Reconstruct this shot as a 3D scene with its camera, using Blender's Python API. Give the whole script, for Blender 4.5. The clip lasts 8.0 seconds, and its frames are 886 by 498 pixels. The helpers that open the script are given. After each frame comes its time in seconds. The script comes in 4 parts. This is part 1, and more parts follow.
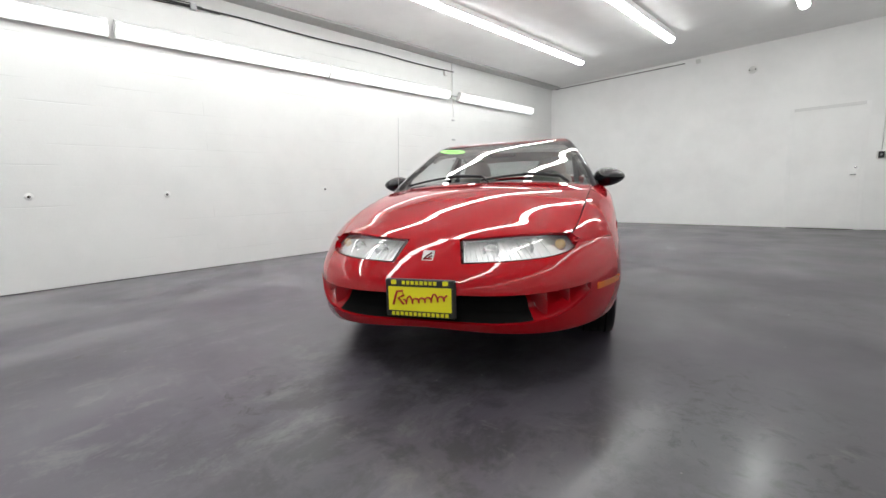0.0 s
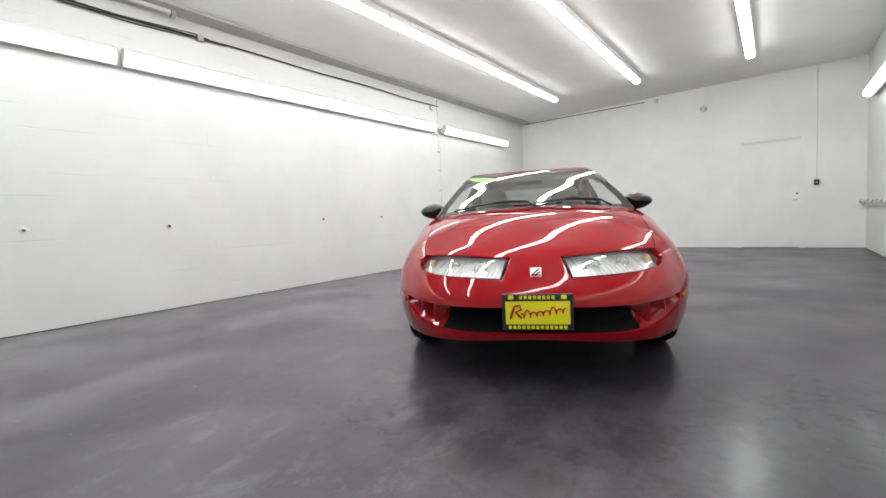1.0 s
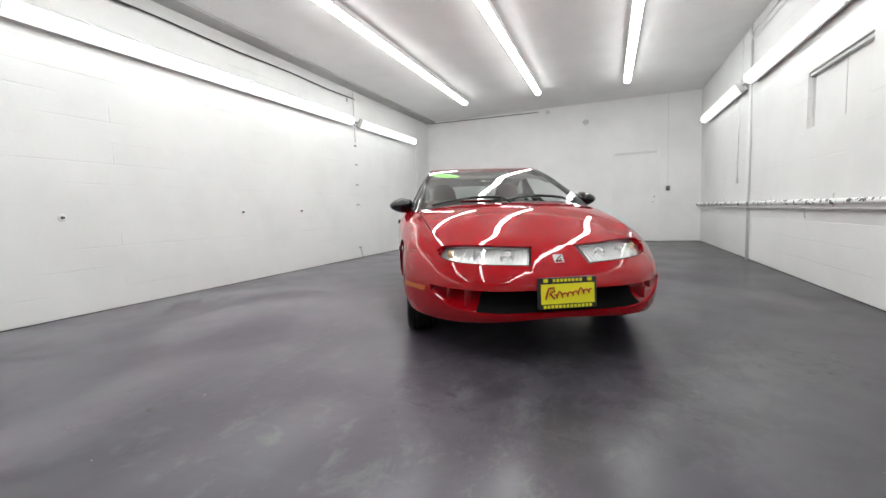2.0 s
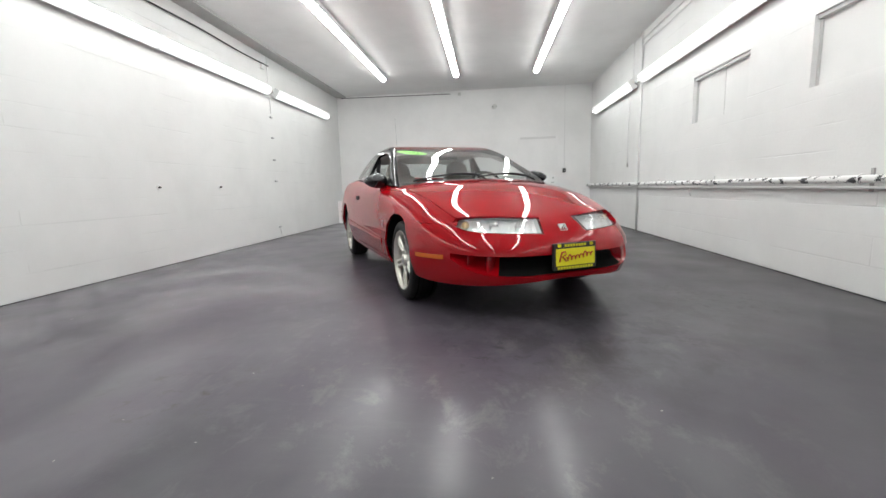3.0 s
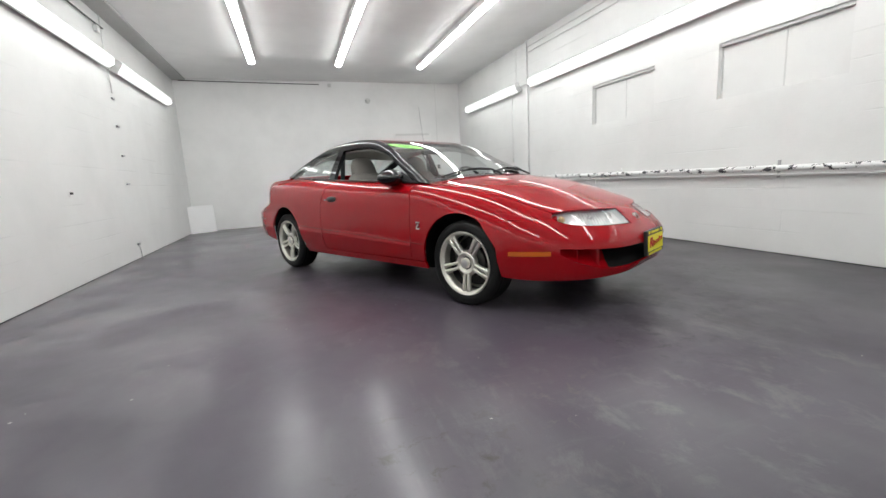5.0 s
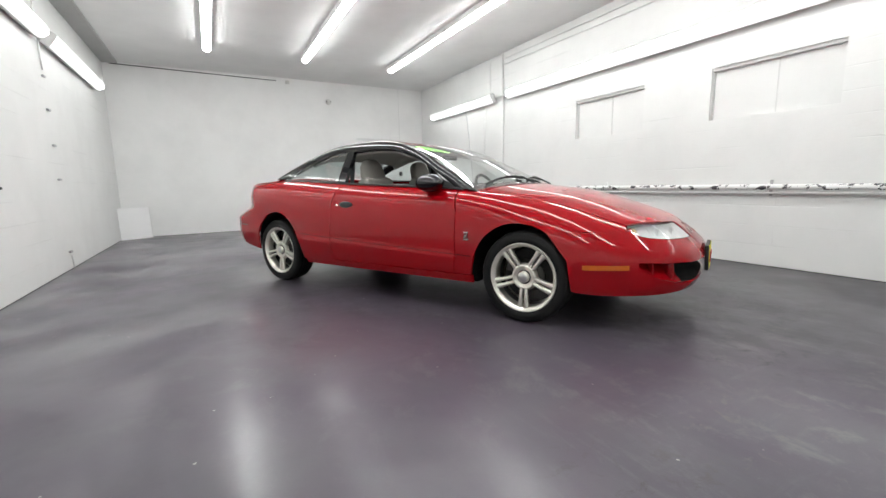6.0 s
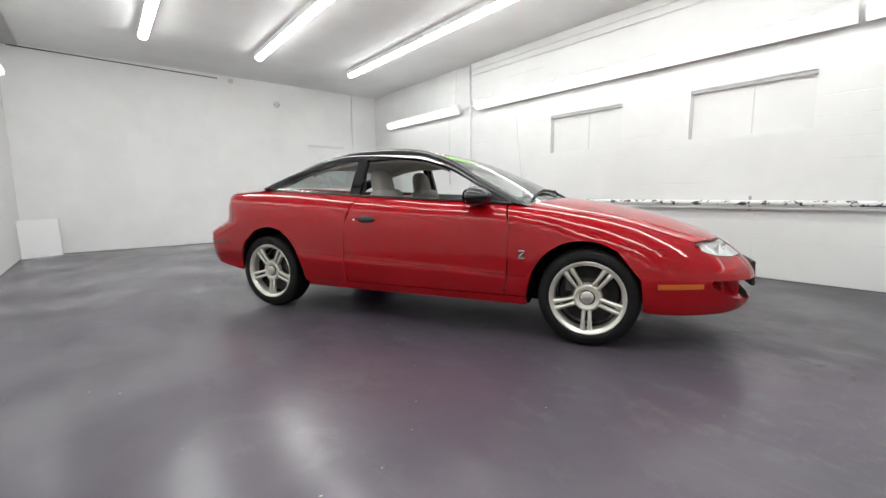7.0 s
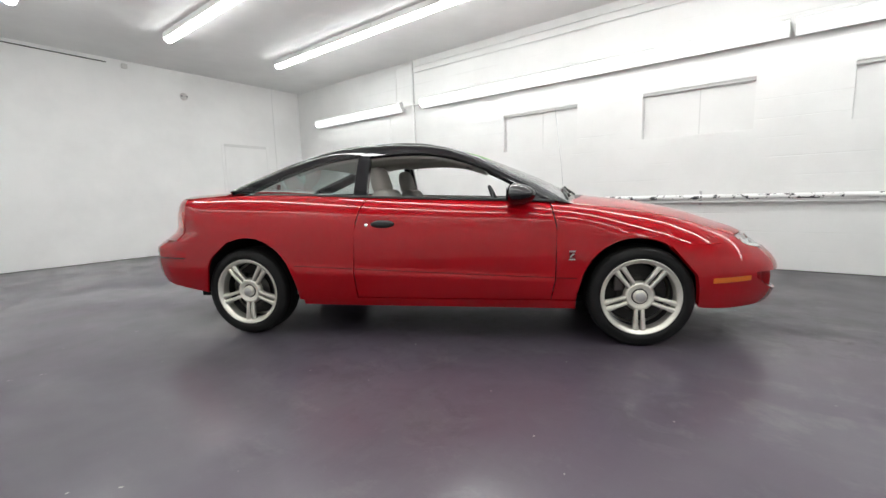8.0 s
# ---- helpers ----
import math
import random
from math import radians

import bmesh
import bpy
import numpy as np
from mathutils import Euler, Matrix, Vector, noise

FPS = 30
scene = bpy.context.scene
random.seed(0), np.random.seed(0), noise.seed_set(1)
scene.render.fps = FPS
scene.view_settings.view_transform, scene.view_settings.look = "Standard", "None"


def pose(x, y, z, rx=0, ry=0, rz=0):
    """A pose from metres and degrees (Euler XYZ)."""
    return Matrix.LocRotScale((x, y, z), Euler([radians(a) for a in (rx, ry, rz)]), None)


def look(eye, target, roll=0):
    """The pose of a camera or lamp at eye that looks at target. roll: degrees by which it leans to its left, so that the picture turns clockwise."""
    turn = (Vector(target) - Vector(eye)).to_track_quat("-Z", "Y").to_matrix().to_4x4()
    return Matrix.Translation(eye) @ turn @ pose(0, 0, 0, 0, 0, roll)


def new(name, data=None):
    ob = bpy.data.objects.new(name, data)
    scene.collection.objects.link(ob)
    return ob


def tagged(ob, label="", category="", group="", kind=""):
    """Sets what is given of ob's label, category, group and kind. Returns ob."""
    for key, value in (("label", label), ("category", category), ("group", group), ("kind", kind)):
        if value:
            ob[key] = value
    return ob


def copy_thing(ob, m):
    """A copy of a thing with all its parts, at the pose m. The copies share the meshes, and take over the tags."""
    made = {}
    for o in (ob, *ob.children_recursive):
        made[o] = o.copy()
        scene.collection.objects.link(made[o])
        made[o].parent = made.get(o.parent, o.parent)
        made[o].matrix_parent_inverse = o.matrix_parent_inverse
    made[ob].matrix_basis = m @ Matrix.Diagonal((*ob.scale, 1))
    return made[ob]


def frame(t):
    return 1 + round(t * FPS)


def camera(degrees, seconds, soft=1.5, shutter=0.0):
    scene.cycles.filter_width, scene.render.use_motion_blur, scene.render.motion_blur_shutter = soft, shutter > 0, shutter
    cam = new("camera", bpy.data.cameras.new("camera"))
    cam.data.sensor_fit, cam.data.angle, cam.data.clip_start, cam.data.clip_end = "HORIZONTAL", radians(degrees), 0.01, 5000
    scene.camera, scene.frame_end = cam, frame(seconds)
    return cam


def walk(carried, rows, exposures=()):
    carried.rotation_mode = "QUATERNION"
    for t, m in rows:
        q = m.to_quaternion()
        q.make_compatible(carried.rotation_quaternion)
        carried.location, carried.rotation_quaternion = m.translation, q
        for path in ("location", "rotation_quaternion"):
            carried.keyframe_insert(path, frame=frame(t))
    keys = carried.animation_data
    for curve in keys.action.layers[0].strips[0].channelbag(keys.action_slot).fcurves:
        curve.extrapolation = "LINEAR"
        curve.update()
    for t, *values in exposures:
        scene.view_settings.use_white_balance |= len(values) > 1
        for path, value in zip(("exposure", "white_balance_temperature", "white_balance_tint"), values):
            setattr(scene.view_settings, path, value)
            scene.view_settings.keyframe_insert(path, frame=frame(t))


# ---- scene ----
cam = camera(93.3, 8.0)
PATH = [
    (0, (2.497, -1.692, 0.867), (1.088, -0.3, 0.593), -1.9),
    (0.5, (2.269, -1.971, 0.855), (1.0, -0.438, 0.661), -1.6),
    (1, (2.017, -2.271, 0.851), (0.775, -0.71, 0.714), -2.8),
    (1.5, (1.71, -2.547, 0.864), (0.688, -0.836, 0.698), -1.3),
    (1.7, (1.582, -2.643, 0.854), (0.671, -0.869, 0.7), -1.9),
    (2.8, (0.768, -3.119, 0.873), (0.474, -1.158, 0.61), -0.8),
    (3, (0.625, -3.162, 0.847), (0.413, -1.195, 0.56), -1.7),
    (3.5, (0.161, -3.207, 0.874), (0.193, -1.227, 0.597), -1.4),
    (4, (-0.291, -3.115, 0.887), (-0.102, -1.143, 0.614), -1.7),
    (4.5, (-0.708, -2.938, 0.897), (-0.218, -1.024, 0.585), -1.9),
    (4.7, (-0.873, -2.85, 0.905), (-0.326, -0.954, 0.579), -2.7),
    (6, (-1.773, -2.115, 0.918), (-0.822, -0.382, 0.614), -1.2),
    (6.5, (-2.044, -1.755, 0.948), (-1.03, -0.055, 0.666), -0.8),
    (7, (-2.306, -1.407, 0.953), (-1.052, 0.13, 0.691), -0.5),
    (7.5, (-2.517, -1.004, 0.926), (-1.114, 0.387, 0.618), -2.5),
    (8, (-2.663, -0.573, 0.944), (-1.092, 0.638, 0.687), -1.7),
]
walk(cam, [(t, look(eye, target, roll)) for t, eye, target, roll in PATH], [(0, 0.03), (1.6, 0.0), (3.0, -0.08), (4.7, -0.11), (6.0, 0.06), (8.0, 0.06)])

# ---- light of the place: only its fluorescent lamps ----
world = bpy.data.worlds.new("world")
world.use_nodes = True
world.node_tree.nodes["Background"].inputs[0].default_value = (0.02, 0.02, 0.022, 1)
world.node_tree.nodes["Background"].inputs[1].default_value = 0.2
scene.world = world
LAMP_POWER = 23.0
WEST_LAMP_POWER = 1.25
EAST_LAMP_POWER = 1.1
CORE_POWER = 12.0


# ---- materials ----
def material(name, colour=(0.8, 0.8, 0.8), rough=0.5, metal=0.0, coat=0.0, coat_rough=0.03, spec=0.5):
    m = bpy.data.materials.new(name)
    m.use_nodes = True
    b = m.node_tree.nodes["Principled BSDF"]
    b.inputs["Base Color"].default_value = (*colour, 1)
    b.inputs["Roughness"].default_value = rough
    b.inputs["Metallic"].default_value = metal
    b.inputs["Coat Weight"].default_value = coat
    b.inputs["Coat Roughness"].default_value = coat_rough
    b.inputs["Specular IOR Level"].default_value = spec
    return m


def node(m, kind, links=(), **values):
    """A node in m; values set inputs by name; links are (socket, input name)."""
    n = m.node_tree.nodes.new(kind)
    for key, v in values.items():
        n.inputs[key.replace("_", " ")].default_value = v
    for socket, key in links:
        m.node_tree.links.new(socket, n.inputs[key])
    return n


def shader(m):
    return m.node_tree.nodes["Principled BSDF"]


def noise_tex(m, scale, detail=4.0, rough=0.55, coord="Object", stretch=None, distortion=0.0):
    tc = node(m, "ShaderNodeTexCoord")
    socket = tc.outputs[coord]
    if stretch:
        mp = node(m, "ShaderNodeMapping", [(socket, "Vector")])
        mp.inputs["Scale"].default_value = stretch
        socket = mp.outputs[0]
    return node(m, "ShaderNodeTexNoise", [(socket, "Vector")], Scale=scale, Detail=detail, Roughness=rough, Distortion=distortion)


def ramp(m, socket, stops):
    r = node(m, "ShaderNodeValToRGB", [(socket, "Fac")])
    e = r.color_ramp.elements
    while len(e) < len(stops):
        e.new(0.5)
    for k, (p, c) in zip(e, stops):
        k.position = p
        k.color = (*c, 1) if len(c) == 3 else c
    return r


def mix(m, fac, a, b, blend="MIX"):
    n = m.node_tree.nodes.new("ShaderNodeMix")
    n.data_type, n.blend_type = "RGBA", blend
    for v, k in ((fac, 0), (a, 6), (b, 7)):
        if isinstance(v, bpy.types.NodeSocket):
            m.node_tree.links.new(v, n.inputs[k])
        else:
            n.inputs[k].default_value = v if k == 0 else (*v, 1)
    return n.outputs[2]


def bump(m, socket, strength=0.2, distance=0.01, before=None):
    n = node(m, "ShaderNodeBump", [(socket, "Height")], Strength=strength, Distance=distance)
    if before:
        m.node_tree.links.new(before, n.inputs["Normal"])
    m.node_tree.links.new(n.outputs[0], shader(m).inputs["Normal"])
    return n.outputs[0]


def link(m, socket, name):
    m.node_tree.links.new(socket, shader(m).inputs[name])


def painted(name, colour, rough=0.5, grain=30.0, relief=0.15, dirt=0.06, coord="Object"):
    """Paint with faint stains and grain."""
    m = material(name, colour, rough)
    big = noise_tex(m, 1.3, 5, 0.6, coord)
    dark = tuple(c * (1 - dirt * 2.2) for c in colour)
    r = ramp(m, big.outputs[0], [(0.32, dark), (0.6, colour)])
    link(m, r.outputs[0], "Base Color")
    bump(m, noise_tex(m, grain, 6, 0.6, coord).outputs[0], relief, 0.004)
    return m


def block_paint():
    """Thick white paint over concrete blocks: the courses show faintly, here and there."""
    m = painted("white block wall paint", (0.76, 0.76, 0.75), 0.55, 45, 0.25, 0.03)
    tc = node(m, "ShaderNodeTexCoord")
    sep = node(m, "ShaderNodeSeparateXYZ", [(tc.outputs["Object"], "Vector")])
    shift = node(m, "ShaderNodeMath", [(sep.outputs[2], 0)])
    shift.operation, shift.inputs[1].default_value = "SUBTRACT", 0.012
    com = node(m, "ShaderNodeCombineXYZ", [(sep.outputs[1], "X"), (shift.outputs[0], "Y")])
    br = node(m, "ShaderNodeTexBrick", [(com.outputs[0], "Vector")], Scale=1.0, Mortar_Size=0.007, Mortar_Smooth=0.5)
    br.inputs["Brick Width"].default_value, br.inputs["Row Height"].default_value = 7.3, 0.2075
    br.offset = 0.37
    keep = ramp(m, noise_tex(m, 1.1, 3, 0.6, stretch=(1, 1, 4)).outputs[0], [(0.48, (0.03, 0.03, 0.03)), (0.64, (1, 1, 1))])
    height = mix(m, 1.0, br.outputs["Fac"], keep.outputs[0], "MULTIPLY")
    inv = node(m, "ShaderNodeInvert", [(height, "Color")])
    n = node(m, "ShaderNodeBump", [(inv.outputs[0], "Height")], Strength=0.5, Distance=0.006)
    old = shader(m).inputs["Normal"].links[0].from_node
    m.node_tree.links.new(n.outputs[0], old.inputs["Normal"])
    # open joints darkened in colour too, strengthening the shade of their relief
    paint = shader(m).inputs["Base Color"].links[0].from_socket
    joint_shade = node(m, "ShaderNodeMath", [(height, 0)])
    joint_shade.operation, joint_shade.inputs[1].default_value = "MULTIPLY", 0.16
    link(m, mix(m, joint_shade.outputs[0], paint, (0.42, 0.42, 0.41)), "Base Color")
    return m


block_wall = block_paint()
wall_paint = painted("white wall paint", (0.92, 0.92, 0.91), 0.55, 45, 0.25, 0.03)
ceiling_paint = painted("white ceiling paint", (0.83, 0.83, 0.82), 0.8, 20, 0.1, 0.03)
# this frame grey stands in for the shadow line round the recess
sash_paint = painted("shadow grey frame paint", (0.62, 0.62, 0.61), 0.6, 40, 0.2, 0.05)
pane_paint = painted("white paint on boards", (0.74, 0.74, 0.73), 0.5, 30, 0.2, 0.03)
trim_paint = painted("white trim paint", (0.78, 0.78, 0.77), 0.4, 60, 0.08, 0.03)
dark_gap = material("dark gap", (0.03, 0.03, 0.03), 0.8)
grey_metal = material("grey metal", (0.45, 0.45, 0.46), 0.4, 0.8)
plastic_white = material("white plastic", (0.7, 0.7, 0.68), 0.35)
plastic_dark = material("dark plastic", (0.03, 0.03, 0.032), 0.4)
lamp_metal = material("white enamel", (0.78, 0.78, 0.77), 0.35)

def glowing(name, power):
    m = material(name, (0.9, 0.9, 0.9), 0.4)
    shader(m).inputs["Emission Color"].default_value = (0.975, 1.0, 0.985, 1)
    shader(m).inputs["Emission Strength"].default_value = power
    return m


lamp_glow = glowing("glowing ceiling diffuser", LAMP_POWER)
west_glow = glowing("glowing wall diffuser", WEST_LAMP_POWER)
# east lamps set weaker so that their wall does not burn out
east_glow = glowing("dimmed wall diffuser", EAST_LAMP_POWER)
core_glow = glowing("glowing lamp core", CORE_POWER)


def spot(m, x, y, radius):
    """A soft round patch on the floor."""
    tc = node(m, "ShaderNodeTexCoord")
    mp = node(m, "ShaderNodeMapping", [(tc.outputs["Object"], "Vector")])
    mp.inputs["Location"].default_value = (-x / radius, -y / radius, 0)
    mp.inputs["Scale"].default_value = (1 / radius, 1 / radius, 0)
    g = node(m, "ShaderNodeTexGradient", [(mp.outputs[0], "Vector")])
    g.gradient_type = "SPHERICAL"
    return g.outputs[0]


def floor_material():
    """Worn, sealed grey concrete with a violet cast, scratches, stains, uneven gloss and eastward shade in its colour.
    """
    m = material("sealed concrete", (0.1, 0.1, 0.105), 0.3)
    cloud = noise_tex(m, 0.7, 4, 0.5, distortion=0.3)
    c = ramp(m, cloud.outputs[0], [(0.25, (0.048, 0.047, 0.055)), (0.5, (0.077, 0.063, 0.087)), (0.75, (0.115, 0.114, 0.127))]).outputs[0]
    violet = ramp(m, noise_tex(m, 1.1, 4, 0.5).outputs[0], [(0.42, (0, 0, 0)), (0.7, (0.85, 0.85, 0.85))])
    c = mix(m, violet.outputs[0], c, (0.080, 0.074, 0.090))
    for x, y, r in ((-0.9, 0.2, 1.7), (0.3, -0.9, 0.8)):
        zone = mix(m, 1.0, spot(m, x, y, r), ramp(m, noise_tex(m, 2.6, 4, 0.5).outputs[0], [(0.30, (0, 0, 0)), (0.68, (1, 1, 1))]).outputs[0], "MULTIPLY")
        c = mix(m, zone, c, (0.082, 0.058, 0.086))
    # fine clouded wear
    wear = ramp(m, noise_tex(m, 5.0, 4, 0.5, stretch=(1.0, 0.6, 1.0), distortion=0.3).outputs[0], [(0.35, (0, 0, 0)), (0.8, (0.30, 0.30, 0.30))])
    c = mix(m, wear.outputs[0], c, (0.14, 0.138, 0.146))
    # pale, wispy drag marks and dark grime where cars stand and turn
    # the pale marks before the nose also lift the floor, as painted haze
    for x, y, r, lo, hi, col in ((1.2, -0.5, 1.35, 0.47, 0.57, (0.026, 0.025, 0.026)), (-0.6, 0.9, 1.5, 0.48, 0.60, (0.028, 0.025, 0.029)), (0.6, -1.2, 1.7, 0.53, 0.66, (0.17, 0.166, 0.165)), (-0.9, 0.5, 1.7, 0.54, 0.68, (0.16, 0.15, 0.157))):
        wisp = ramp(m, noise_tex(m, 2.6 + 0.9 * r, 10, 0.72, stretch=(0.8 + 0.3 * r, 1.5 - 0.35 * r, 1.0), distortion=0.35).outputs[0], [(lo, (0, 0, 0)), (hi, (0.7, 0.7, 0.7))])
        within = ramp(m, spot(m, x, y, r), [(0.0, (0, 0, 0)), (0.6, (0.9, 0.9, 0.9))])
        c = mix(m, mix(m, 1.0, wisp.outputs[0], within.outputs[0], "MULTIPLY"), c, col)
    # scratches: thin wandering lines where cars turn
    for k, (x, y, r) in enumerate(((0.25, -1.15, 1.25), (1.25, -0.55, 0.9), (-0.95, 0.75, 1.25), (-0.65, -1.2, 0.6))):
        lines = noise_tex(m, 3.0 + 0.4 * k, 5, 0.6, stretch=(6.0, 0.7, 1.0) if k % 2 else (0.8, 5.0, 1.0), distortion=0.25)
        band = ramp(m, lines.outputs[0], [(0.52, (0, 0, 0)), (0.72, (1, 1, 1))])
        worn = ramp(m, noise_tex(m, 9.0, 6, 0.7).outputs[0], [(0.35, (0, 0, 0)), (0.8, (0.8, 0.8, 0.8))])
        keep = mix(m, 1.0, mix(m, 1.0, band.outputs[0], worn.outputs[0], "MULTIPLY"), spot(m, x, y, r), "MULTIPLY")
        c = mix(m, keep, c, (0.17, 0.166, 0.17))
    # violet cast beside the standing place
    for x, y, r in ((-1.1, 0.3, 1.7), (0.2, -0.9, 0.7)):
        cast = mix(m, 1.0, spot(m, x, y, r), ramp(m, noise_tex(m, 2.0, 5, 0.55, distortion=0.6).outputs[0], [(0.32, (0, 0, 0)), (0.6, (0.9, 0.9, 0.9))]).outputs[0], "MULTIPLY")
        c = mix(m, cast, c, (0.084, 0.064, 0.088))
    # small dark oily smudges and a few worn pale flecks
    for x, y, r, lo, col in ((2.30, -0.10, 0.60, 0.52, (0.022, 0.021, 0.023)), (2.42, 2.0, 0.60, 0.52, (0.024, 0.018, 0.021)), (2.12, 0.25, 0.45, 0.53, (0.022, 0.021, 0.022)), (0.62, -1.05, 0.45, 0.54, (0.030, 0.028, 0.030)), (-0.75, -1.55, 0.5, 0.55, (0.05, 0.042, 0.038)), (2.38, -0.02, 0.40, 0.57, (0.17, 0.167, 0.162)), (1.64, -0.55, 0.55, 0.58, (0.15, 0.148, 0.147)), (-0.05, -1.42, 0.5, 0.58, (0.14, 0.127, 0.12))):
        blot = ramp(m, noise_tex(m, 9.0 + 4 * r, 8, 0.70, distortion=0.6).outputs[0], [(lo, (0, 0, 0)), (lo + 0.13, (1, 1, 1))])
        near = ramp(m, spot(m, x, y, r), [(0.0, (0, 0, 0)), (0.7, (1, 1, 1))])
        c = mix(m, mix(m, 1.0, near.outputs[0], blot.outputs[0], "MULTIPLY"), c, col)
    # a few specks, pale and dark
    w = ramp(m, noise_tex(m, 17.0, 2, 0.5).outputs[0], [(0.755, (0, 0, 0)), (0.775, (0.8, 0.8, 0.8))])
    c = mix(m, w.outputs[0], c, (0.40, 0.39, 0.36))
    d = ramp(m, noise_tex(m, 11.0, 4, 0.6).outputs[0], [(0.74, (0, 0, 0)), (0.78, (0.7, 0.7, 0.7))])
    c = mix(m, d.outputs[0], c, (0.04, 0.038, 0.042))
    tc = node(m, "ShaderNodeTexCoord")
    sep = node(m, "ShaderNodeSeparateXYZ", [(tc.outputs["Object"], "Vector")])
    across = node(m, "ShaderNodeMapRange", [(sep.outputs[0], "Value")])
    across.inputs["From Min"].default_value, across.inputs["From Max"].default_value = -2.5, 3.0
    # floor colour multiplied darker eastward, putting the dimmer side's shade into it
    east_shade = ramp(m, across.outputs[0], [(0.0, (1.0, 1.0, 1.0)), (0.55, (0.88, 0.88, 0.88)), (1.0, (0.40, 0.40, 0.40))])
    c = mix(m, 1.0, c, east_shade.outputs[0], "MULTIPLY")
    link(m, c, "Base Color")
    rr = ramp(m, noise_tex(m, 1.6, 4, 0.5).outputs[0], [(0.3, (0.32, 0.32, 0.32)), (0.7, (0.44, 0.44, 0.44))])
    link(m, rr.outputs[0], "Roughness")
    seal = ramp(m, noise_tex(m, 1.3, 4, 0.5, distortion=0.5).outputs[0], [(0.38, (0.04, 0.04, 0.04)), (0.62, (0.75, 0.75, 0.75))])
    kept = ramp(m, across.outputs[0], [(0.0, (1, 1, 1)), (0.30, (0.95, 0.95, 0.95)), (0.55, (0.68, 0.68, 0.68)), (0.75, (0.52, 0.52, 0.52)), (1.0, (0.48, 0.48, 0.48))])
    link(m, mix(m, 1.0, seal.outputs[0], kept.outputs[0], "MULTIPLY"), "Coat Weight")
    gloss = ramp(m, noise_tex(m, 2.2, 3, 0.5).outputs[0], [(0.35, (0.15, 0.15, 0.15)), (0.65, (0.26, 0.26, 0.26))])
    link(m, gloss.outputs[0], "Coat Roughness")
    shader(m).inputs["Specular IOR Level"].default_value = 0.36
    first = bump(m, noise_tex(m, 2.4, 3, 0.5).outputs[0], 0.14, 0.02)
    bump(m, noise_tex(m, 70, 5, 0.6).outputs[0], 0.10, 0.002, first)
    return m


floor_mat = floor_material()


# ---- mesh helpers ----
def mesh_of(name, verts, faces, mat, smooth=False):
    me = bpy.data.meshes.new(name)
    me.from_pydata([tuple(map(float, v)) for v in verts], [], faces)
    me.materials.append(mat)
    if smooth:
        me.polygons.foreach_set("use_smooth", [True] * len(me.polygons))
    me.update()
    return me


def place(name, me, parent=None, m=None, label=""):
    ob = new(name, me)
    if parent:
        ob.parent = parent
    if m is not None:
        ob.matrix_basis = m
    if label:
        ob["label"] = label
    return ob


def bm_mesh(name, bm, mat, smooth=False):
    me = bpy.data.meshes.new(name)
    bm.normal_update()
    bm.to_mesh(me)
    bm.free()
    me.materials.append(mat)
    if smooth:
        me.polygons.foreach_set("use_smooth", [True] * len(me.polygons))
    return me


def part(name, bm, mat, parent=None, label="", smooth=False, m=None):
    return place(name, bm_mesh(name, bm, mat, smooth), parent, m, label)


def box_bm(x0, y0, z0, x1, y1, z1, bevel=0.0, seg=2, bm=None):
    own = bm or bmesh.new()
    made = bmesh.ops.create_cube(own, size=1)["verts"]
    bmesh.ops.transform(own, matrix=Matrix.LocRotScale(((x0 + x1) / 2, (y0 + y1) / 2, (z0 + z1) / 2), None, (x1 - x0, y1 - y0, z1 - z0)), verts=made)
    if bevel:
        edges = {e for v in made for e in v.link_edges}
        bmesh.ops.bevel(own, geom=list(edges), offset=bevel, segments=seg, profile=0.5, affect="EDGES")
    return own


def tube(name, pts, radius, mat, parent=None, label="", sides=10, cyclic=False):
    """A round tube along points, as a mesh."""
    pts = [Vector(p) for p in pts]
    n, verts, faces = len(pts), [], []
    side = None
    for k, p in enumerate(pts):
        a = pts[(k - 1) % n] if cyclic or k else p
        b = pts[(k + 1) % n] if cyclic or k < n - 1 else p
        d = (b - a).normalized()
        if side is None:
            side = d.cross(Vector((0, 0, 1)) if abs(d.z) < 0.9 else Vector((1, 0, 0))).normalized()
        side = (side - d * side.dot(d)).normalized()
        up = d.cross(side)
        for s in range(sides):
            a2 = 2 * math.pi * s / sides
            verts.append(p + radius * (math.cos(a2) * side + math.sin(a2) * up))
    for k in range(n if cyclic else n - 1):
        for s in range(sides):
            q, t = (k + 1) % n, (s + 1) % sides
            faces.append((k * sides + s, k * sides + t, q * sides + t, q * sides + s))
    if not cyclic:
        faces += [tuple(range(sides))[::-1], tuple((n - 1) * sides + s for s in range(sides))]
    return place(name, mesh_of(name, verts, faces, mat, True), parent, None, label)


def lathe(name, profile, mat, parent=None, label="", seg=48, m=None, axis="y"):
    """Turns (radius, along) points round an axis."""
    verts, faces, n = [], [], len(profile)
    for k in range(seg):
        a = 2 * math.pi * k / seg
        for r, h in profile:
            verts.append((r * math.cos(a), h, r * math.sin(a)) if axis == "y" else (r * math.cos(a), r * math.sin(a), h))
    for k in range(seg):
        for s in range(n - 1):
            q = (k + 1) % seg
            faces.append((k * n + s, k * n + s + 1, q * n + s + 1, q * n + s))
    return place(name, mesh_of(name, verts, faces, mat, True), parent, m, label)


